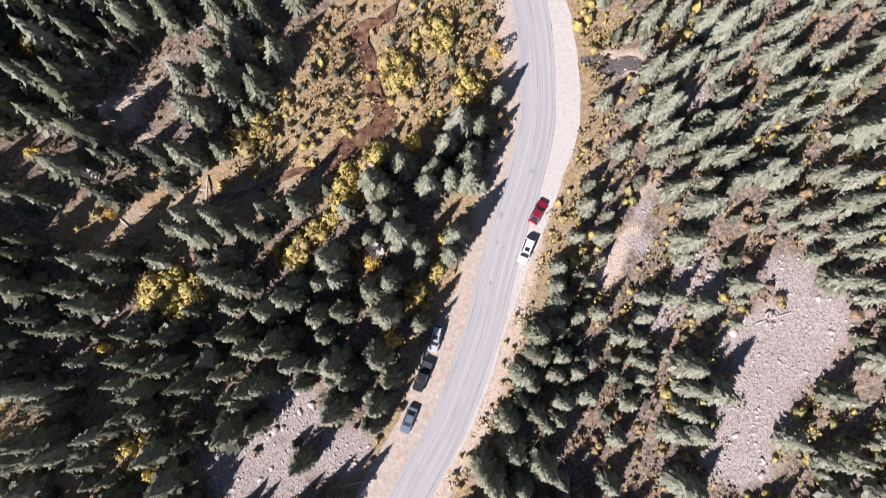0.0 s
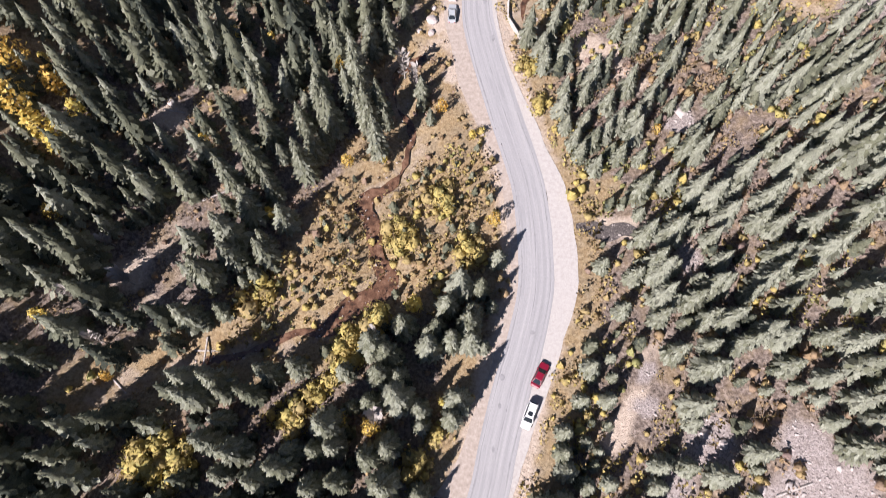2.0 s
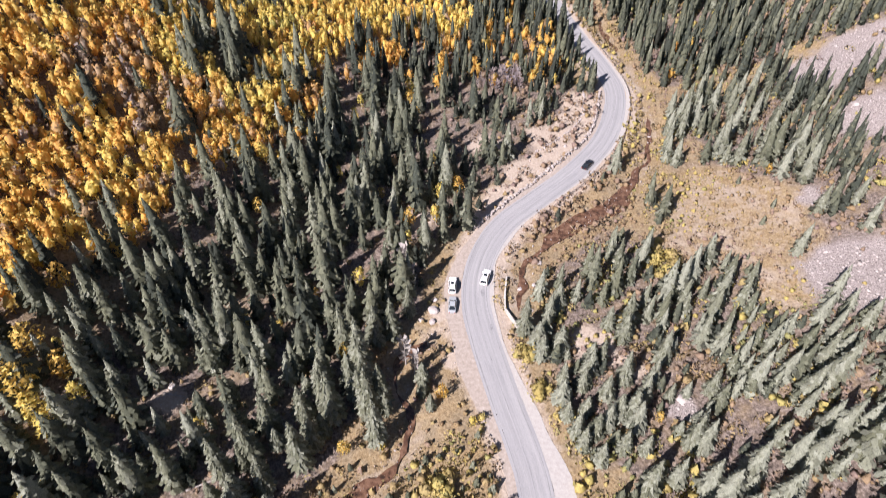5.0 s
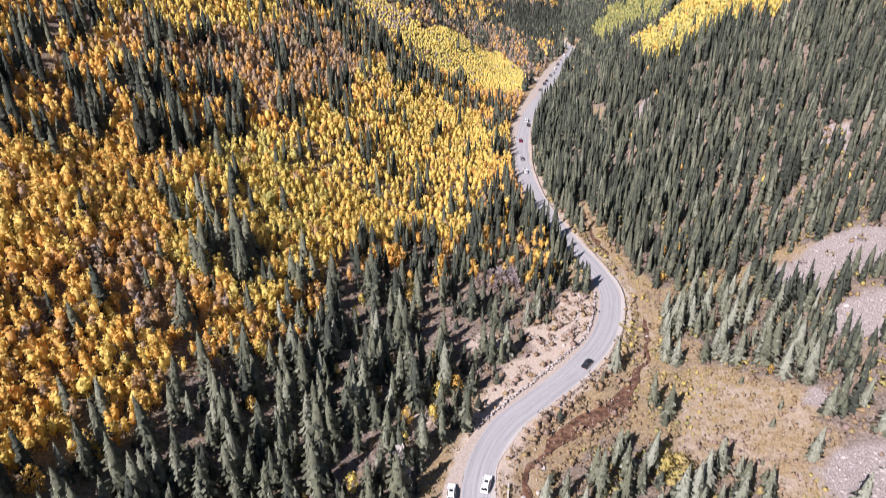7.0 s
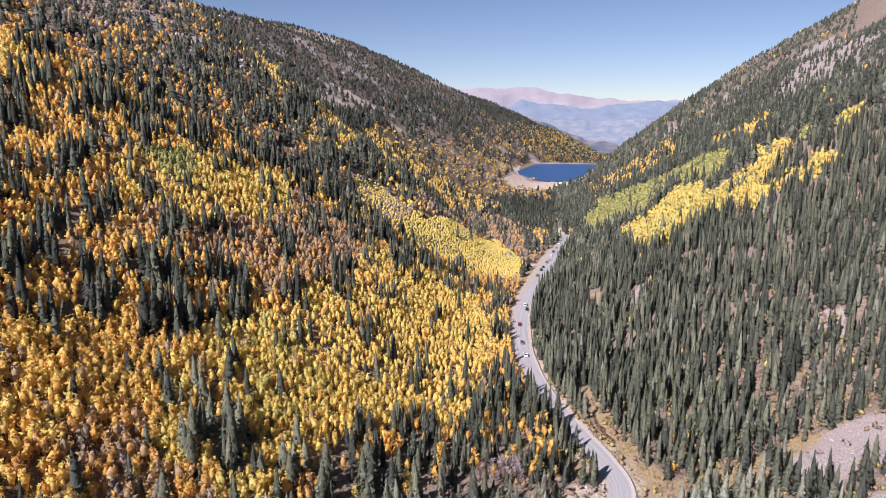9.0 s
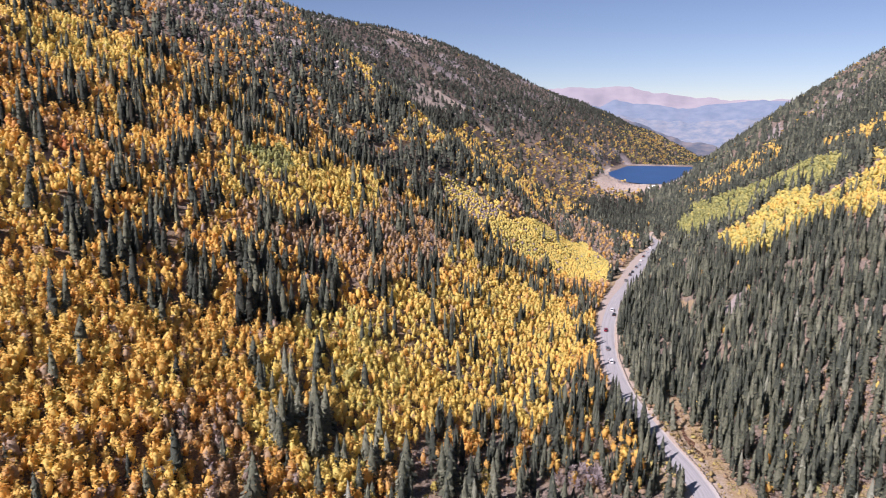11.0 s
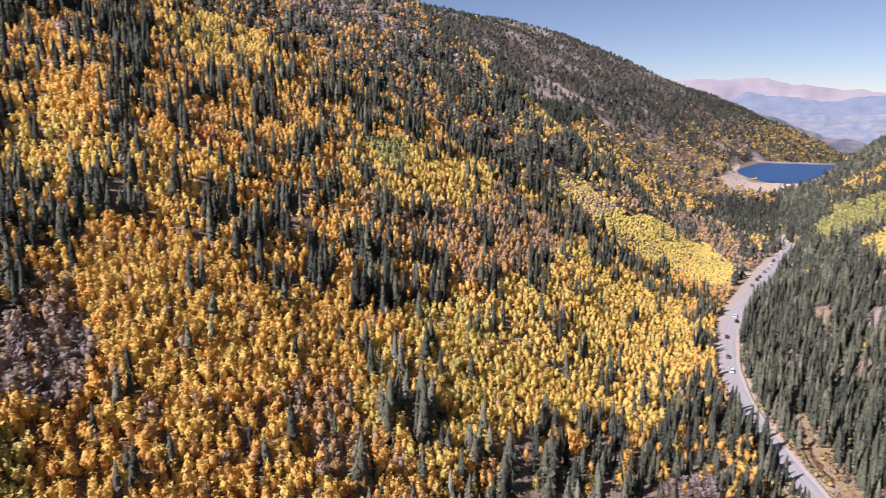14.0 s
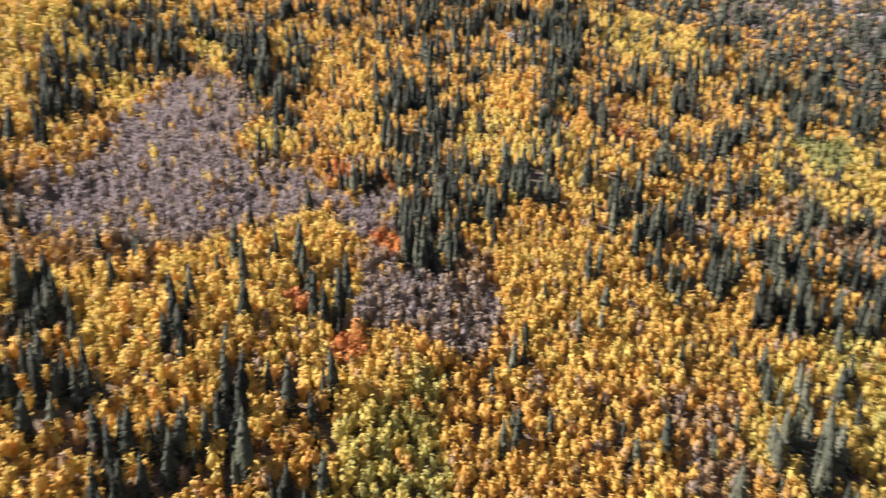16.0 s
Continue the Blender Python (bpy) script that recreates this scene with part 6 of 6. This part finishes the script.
def box_mesh(x0, x1, y0, y1, z0, z1, edge=0.02):
    bm = bmesh.new()
    bmesh.ops.create_cube(bm, size=1)
    for v in bm.verts:
        v.co = Vector(((x0 + x1) / 2 + v.co.x * (x1 - x0), (y0 + y1) / 2 + v.co.y * (y1 - y0), (z0 + z1) / 2 + v.co.z * (z1 - z0)))
    if edge:
        bmesh.ops.bevel(bm, geom=bm.edges[:], offset=edge, segments=1, affect="EDGES")
    return bm


def wheel_mesh(radius, width):
    bm = bmesh.new()
    bmesh.ops.create_cone(bm, cap_ends=True, segments=16, radius1=radius, radius2=radius, depth=width, matrix=Matrix.Rotation(math.pi / 2, 4, "Y"))
    return bm


GLASS_DARK = plain_material("tinted_glass", (0.02, 0.025, 0.03), 0.06, grain=0.1, specular=0.6)
RUBBER = plain_material("tyre_rubber", (0.025, 0.025, 0.025), 0.9)
ALLOY = plain_material("alloy_rim", (0.5, 0.5, 0.52), 0.35, 0.9)
LAMP_CLEAR = plain_material("clear_lamp", (0.7, 0.7, 0.68), 0.15)
LAMP_RED = plain_material("red_lamp", (0.35, 0.02, 0.015), 0.2)
TRIM = plain_material("black_trim", (0.03, 0.03, 0.032), 0.6)


def paint_material(name, colour):
    m, n, shader = node_material(name, 0.28, 0.5)
    n.links.new(ramp_node(n, noise_node(n, 3.0), [(0.3, tuple(c * 0.88 for c in colour)), (0.7, colour)]), shader.inputs["Base Color"])
    shader.inputs["Coat Weight"].default_value = 0.5
    return m


PAINT = {"red": paint_material("red_paint", (0.20, 0.008, 0.025)), "white": paint_material("white_paint", (0.78, 0.78, 0.77)), "silver": paint_material("silver_paint", (0.36, 0.38, 0.40)),
         "black": paint_material("black_paint", (0.016, 0.017, 0.019)), "grey-blue": paint_material("grey_blue_paint", (0.10, 0.13, 0.17)), "grey": paint_material("grey_paint", (0.16, 0.165, 0.17))}
SHAPE = {"sedan": dict(hull=[(2.36, 0.62, 0.36, 0.62, 0.1), (2.2, 0.84, 0.26, 0.74, 0.12), (1.1, 0.91, 0.22, 0.86, 0.12), (-1.5, 0.91, 0.22, 0.92, 0.12), (-2.15, 0.87, 0.26, 0.95, 0.12), (-2.36, 0.7, 0.38, 0.84, 0.1)], base=(1.1, -1.85, 0.83, 0.88), top=(0.3, -1.0, 0.62, 1.42), tyre=0.33, axle=(1.4, -1.4), half=0.9),
         "suv": dict(hull=[(2.4, 0.68, 0.42, 0.8, 0.1), (2.25, 0.88, 0.34, 0.95, 0.14), (1.1, 0.95, 0.3, 1.05, 0.14), (-2.0, 0.95, 0.3, 1.08, 0.14), (-2.4, 0.86, 0.4, 1.02, 0.12)], base=(1.2, -2.35, 0.88, 1.02), top=(0.45, -2.05, 0.7, 1.74), tyre=0.38, axle=(1.45, -1.45), half=0.93),
         "pickup": dict(hull=[(2.75, 0.72, 0.5, 0.95, 0.1), (2.6, 0.93, 0.42, 1.08, 0.14), (1.2, 0.97, 0.38, 1.15, 0.12), (-0.75, 0.97, 0.38, 1.12, 0.1), (-0.76, 0.97, 0.38, 0.82, 0.05), (-2.75, 0.96, 0.42, 0.82, 0.05)], base=(1.3, -0.75, 0.9, 1.1), top=(0.6, -0.6, 0.72, 1.84), tyre=0.4, axle=(1.75, -1.65), half=0.96)}


def vehicle(kind, paint, x, y, heading, label, group="", lift=0.0):
    s, p = SHAPE[kind], PAINT[paint]
    name = {"sedan": "car", "suv": "suv", "pickup": "pickup_truck"}[kind]
    z = float(road_z(y)) + 0.04 + lift
    car = thing(name, label, "truck" if kind == "pickup" else "car", Matrix.Translation((x, y, z)) @ Matrix.Rotation(heading, 4, "Z"), group)
    body = part("body", loft_mesh(s["hull"]), p, car)
    f0, r0, bw, bz = s["base"]
    f1, r1, tw, tz_ = s["top"]
    B = [(bw, f0, bz), (-bw, f0, bz), (-bw, r0, bz), (bw, r0, bz)]
    T = [(tw, f1, tz_), (-tw, f1, tz_), (-tw, r1, tz_), (tw, r1, tz_)]
    bm = bmesh.new()
    lo, hi = [bm.verts.new(q) for q in B], [bm.verts.new(q) for q in T]
    bm.faces.new(hi)
    for k in range(4):
        j = (k + 1) % 4
        bm.faces.new((lo[k], lo[j], hi[j], hi[k]))
    bmesh.ops.recalc_face_normals(bm, faces=bm.faces)
    part("cabin", bm, p, car)
    part("windscreen", pane_mesh([B[0], B[1], T[1], T[0]]), GLASS_DARK, car, "dark tinted windscreen")
    part("rear_window", pane_mesh([B[2], B[3], T[3], T[2]], inset=0.85), GLASS_DARK, car, "dark tinted rear window")
    for sgn, a, b, c, e in ((1, B[3], B[0], T[0], T[3]), (-1, B[1], B[2], T[2], T[1])):
        part("side_window", pane_mesh([a, b, c, e], inset=0.88), GLASS_DARK, car, "dark tinted side window")
        part("wing_mirror", box_mesh(sgn * bw, sgn * (bw + 0.2), f0 - 0.35, f0 - 0.22, bz, bz + 0.16), p, car)
    roof = part("roof", box_mesh(-tw - 0.03, tw + 0.03, r1 - 0.02, f1 + 0.02, tz_ - 0.01, tz_ + 0.05, 0.025), p, car)
    if kind == "suv":
        part("sunroof", box_mesh(-tw * 0.6, tw * 0.6, f1 - 1.1, f1 - 0.35, tz_ + 0.05, tz_ + 0.062, 0), GLASS_DARK, car, "dark glass sunroof")
        for sgn in (-1, 1):
            part("roof_rail", box_mesh(sgn * tw - 0.03, sgn * tw + 0.03, r1 + 0.15, f1 - 0.15, tz_ + 0.08, tz_ + 0.13), TRIM, car, "black roof rail")
    if kind == "pickup":
        for sgn in (-1, 1):
            part("bed_wall", box_mesh(sgn * 0.96 - 0.05, sgn * 0.96 + 0.05, -2.75, -0.75, 0.8, 1.14), p, car)
        part("tailgate", box_mesh(-0.92, 0.92, -2.78, -2.68, 0.8, 1.14), p, car)
        part("bed_liner", box_mesh(-0.9, 0.9, -2.66, -0.78, 0.822, 0.84, 0), TRIM, car, "black bed liner")
    for ax in s["axle"]:
        for sgn in (-1, 1):
            wheel = part("wheel", wheel_mesh(s["tyre"], 0.24), RUBBER, car, "black tyre on a metal rim")
            wheel.matrix_basis = Matrix.Translation((sgn * (s["half"] - 0.1), ax, s["tyre"]))
            part("rim", wheel_mesh(s["tyre"] * 0.62, 0.26), ALLOY, wheel, "alloy rim")
    front, back = s["hull"][1], s["hull"][-1]
    for sgn in (-1, 1):
        part("headlight", box_mesh(sgn * front[1] * 0.72 - 0.16, sgn * front[1] * 0.72 + 0.16, front[0] - 0.02, front[0] + 0.1, front[3] - 0.24, front[3] - 0.08), LAMP_CLEAR, car, "clear headlight")
        part("tail_light", box_mesh(sgn * back[1] * 0.8 - 0.12, sgn * back[1] * 0.8 + 0.12, back[0] - 0.05, back[0] + 0.06, back[3] - 0.3, back[3] - 0.08), LAMP_RED, car, "red tail light")
    part("bumper", box_mesh(-front[1] * 0.85, front[1] * 0.85, s["hull"][0][0] - 0.12, s["hull"][0][0] + 0.05, s["hull"][0][2] - 0.04, s["hull"][0][2] + 0.12), TRIM, car, "black front bumper")
    return car


def along(ax, ay, bx, by):
    return math.atan2(-(bx - ax), by - ay)


vehicle("sedan", "red", 15.9, 14.8, along(14.7, 12.5, 17.1, 17), "dark red sedan parked on the gravel pull-out")
vehicle("suv", "white", 13.7, 7.8, along(14.7, 10.3, 12.7, 5.4), "white sport utility vehicle parked on the gravel pull-out")
vehicle("suv", "silver", -2.6, -7.8, along(-2, -5, -3.3, -10.6), "silver sport utility vehicle parked on the dirt shoulder")
vehicle("pickup", "black", -4.8, -14.4, along(-3.8, -11.8, -5.8, -17), "black pickup truck parked on the dirt shoulder")
vehicle("sedan", "grey-blue", -7.2, -22, along(-6.2, -19.5, -8.1, -24.4), "grey-blue car parked in the shade of the trees")
vehicle("suv", "white", 0.55, 97.8, along(0.4, 95, 0.7, 100), "white sport utility vehicle parked beside boulders")
vehicle("sedan", "silver", 0.5, 92, along(0.4, 90, 0.6, 94), "silver car parked beside boulders")
vehicle("suv", "white", 8.4, 100.3, along(7, 96, 9.4, 104.5), "white sport utility vehicle driving on the road")
vehicle("sedan", "black", 39, 143, along(34.5, 140, 44.6, 153.5), "black car driving round the bend")
FAR_CARS = [(46.0, 371.2, "white", "suv"), (46.0, 362.8, "black", "sedan"), (38.7, 334.9, "red", "sedan"), (36.9, 306.9, "grey", "sedan"), (36.7, 289.7, "white", "suv"), (71.5, 473.6, "black", "sedan"), (76.5, 490.2, "grey", "suv"), (84.1, 516.4, "white", "sedan"), (88.6, 533.0, "black", "suv"), (94.0, 551.1, "silver", "sedan"), (100.0, 572.4, "white", "suv"), (100.7, 561.5, "grey", "sedan"), (80.3, 500.4, "silver", "sedan"), (63.1, 445.8, "grey", "sedan"), (68.5, 464.1, "black", "suv")]
for x, y, paint, kind in FAR_CARS:
    _, k, _ = nearest([x], [y], road_line)
    k = int(np.clip(k[0], 2, len(road_line) - 3))
    vehicle(kind, paint, x, y, along(*road_line[k - 2], *road_line[k + 2]), f"{paint} car in the row parked along the mountain road", "cars along the road")


# ---- guard rails, bridge parapet ----
STEEL = plain_material("weathered_steel", (0.30, 0.27, 0.25), 0.55, 0.6, 0.3)
CONCRETE = plain_material("pale_concrete", (0.52, 0.49, 0.45), 0.85, grain=0.25, scale=1.5)
POST_WOOD = plain_material("dark_wood_post", (0.13, 0.09, 0.07), 0.9, grain=0.3)


def guard_rail(label, line):
    path = spline(line, 2.0)
    at = path[len(path) // 2]
    z0 = float(road_z(at[1]))
    rail = thing("guard_rail", label, "guard rail", Matrix.Translation((at[0], at[1], z0)))
    way = np.gradient(path, axis=0)
    way /= np.linalg.norm(way, axis=1, keepdims=True)
    side = np.stack([way[:, 1], -way[:, 0]], 1)
    prof = [(0.0, 0.78), (0.07, 0.72), (0.02, 0.64), (0.02, 0.60), (0.07, 0.52), (0.0, 0.46), (-0.03, 0.46), (0.0, 0.56), (-0.01, 0.68), (-0.03, 0.78)]
    v = [(*(p - at + s * a), b) for p, s in zip(path, side) for a, b in prof]
    n = len(prof)
    f = [(i * n + k, i * n + (k + 1) % n, (i + 1) * n + (k + 1) % n, (i + 1) * n + k) for i in range(len(path) - 1) for k in range(n)]
    part("beam", mesh_from("beam", v, f), STEEL, rail, "weathered steel beam")
    post = None
    for p, s in zip(path, side):
        if post is None:
            post = box_mesh(-0.08, 0.08, -0.08, 0.08, -0.4, 0.8, 0.01)
            me = bpy.data.meshes.new("post")
            post.to_mesh(me)
            post.free()
            post = me
        ob = part("post", post, POST_WOOD, rail)
        ob.matrix_basis = Matrix.Translation((*(p - at + s * 0.14), 0))


guard_rail("low steel guard rail on the outer side of the bend", [(24.5, 122.4), (31.9, 130), (40.7, 139.1), (49.9, 152.7), (55.2, 166.2), (58, 181), (56.5, 196), (51.5, 217)])
guard_rail("steel guard rail above the creek beside the spruces", [(44.4, 243.7), (42.2, 262), (41.4, 281), (41.6, 303), (46.3, 350)])

bm = bmesh.new()
path = [(13.4, 100.5), (12.7, 95), (12.5, 91), (15.2, 85.6)]
ring = []
for k, (x, y) in enumerate(path):
    a, b = path[max(0, k - 1)], path[min(3, k + 1)]
    d = Vector((b[0] - a[0], b[1] - a[1])).normalized()
    n = Vector((d.y, -d.x)) * 0.2
    ring.append([bm.verts.new((x - 12.7 + sx * n.x, y - 93 + sx * n.y, zz_)) for sx, zz_ in ((-1, -1.6), (1, -1.6), (1, 0.75), (-1, 0.75))])
for a, b in zip(ring, ring[1:]):
    for k in range(4):
        bm.faces.new((a[k], a[(k + 1) % 4], b[(k + 1) % 4], b[k]))
bm.faces.new(ring[0]), bm.faces.new(ring[-1])
bmesh.ops.recalc_face_normals(bm, faces=bm.faces)
bmesh.ops.bevel(bm, geom=bm.edges[:], offset=0.03, segments=1, affect="EDGES")
me = bpy.data.meshes.new("bridge_parapet")
bm.to_mesh(me)
bm.free()
me.materials.append(CONCRETE)
parapet = tagged(new("bridge_parapet", me), "pale concrete parapet where the creek passes under the road", "wall")
parapet.location = (12.7, 93, 0)

# white inflated dome near the shore of the lake
bm = bmesh.new()
bmesh.ops.create_uvsphere(bm, u_segments=16, v_segments=10, radius=1.0)
bmesh.ops.delete(bm, geom=[v for v in bm.verts if v.co.z < -0.12], context="VERTS")
for v in bm.verts:
    v.co = Vector((v.co.x * 9, v.co.y * 7, v.co.z * 6 * (1 + 0.05 * math.sin(v.co.x * 9))))
me = bpy.data.meshes.new("storage_dome")
bm.to_mesh(me)
bm.free()
me.materials.append(plain_material("white_membrane", (0.78, 0.78, 0.77), 0.6, grain=0.1, scale=0.3))
dome = tagged(new("storage_dome", me), "white rounded storage dome beside the lake", "building")
dome.location = (207, 1194, float(height(207, 1194)))
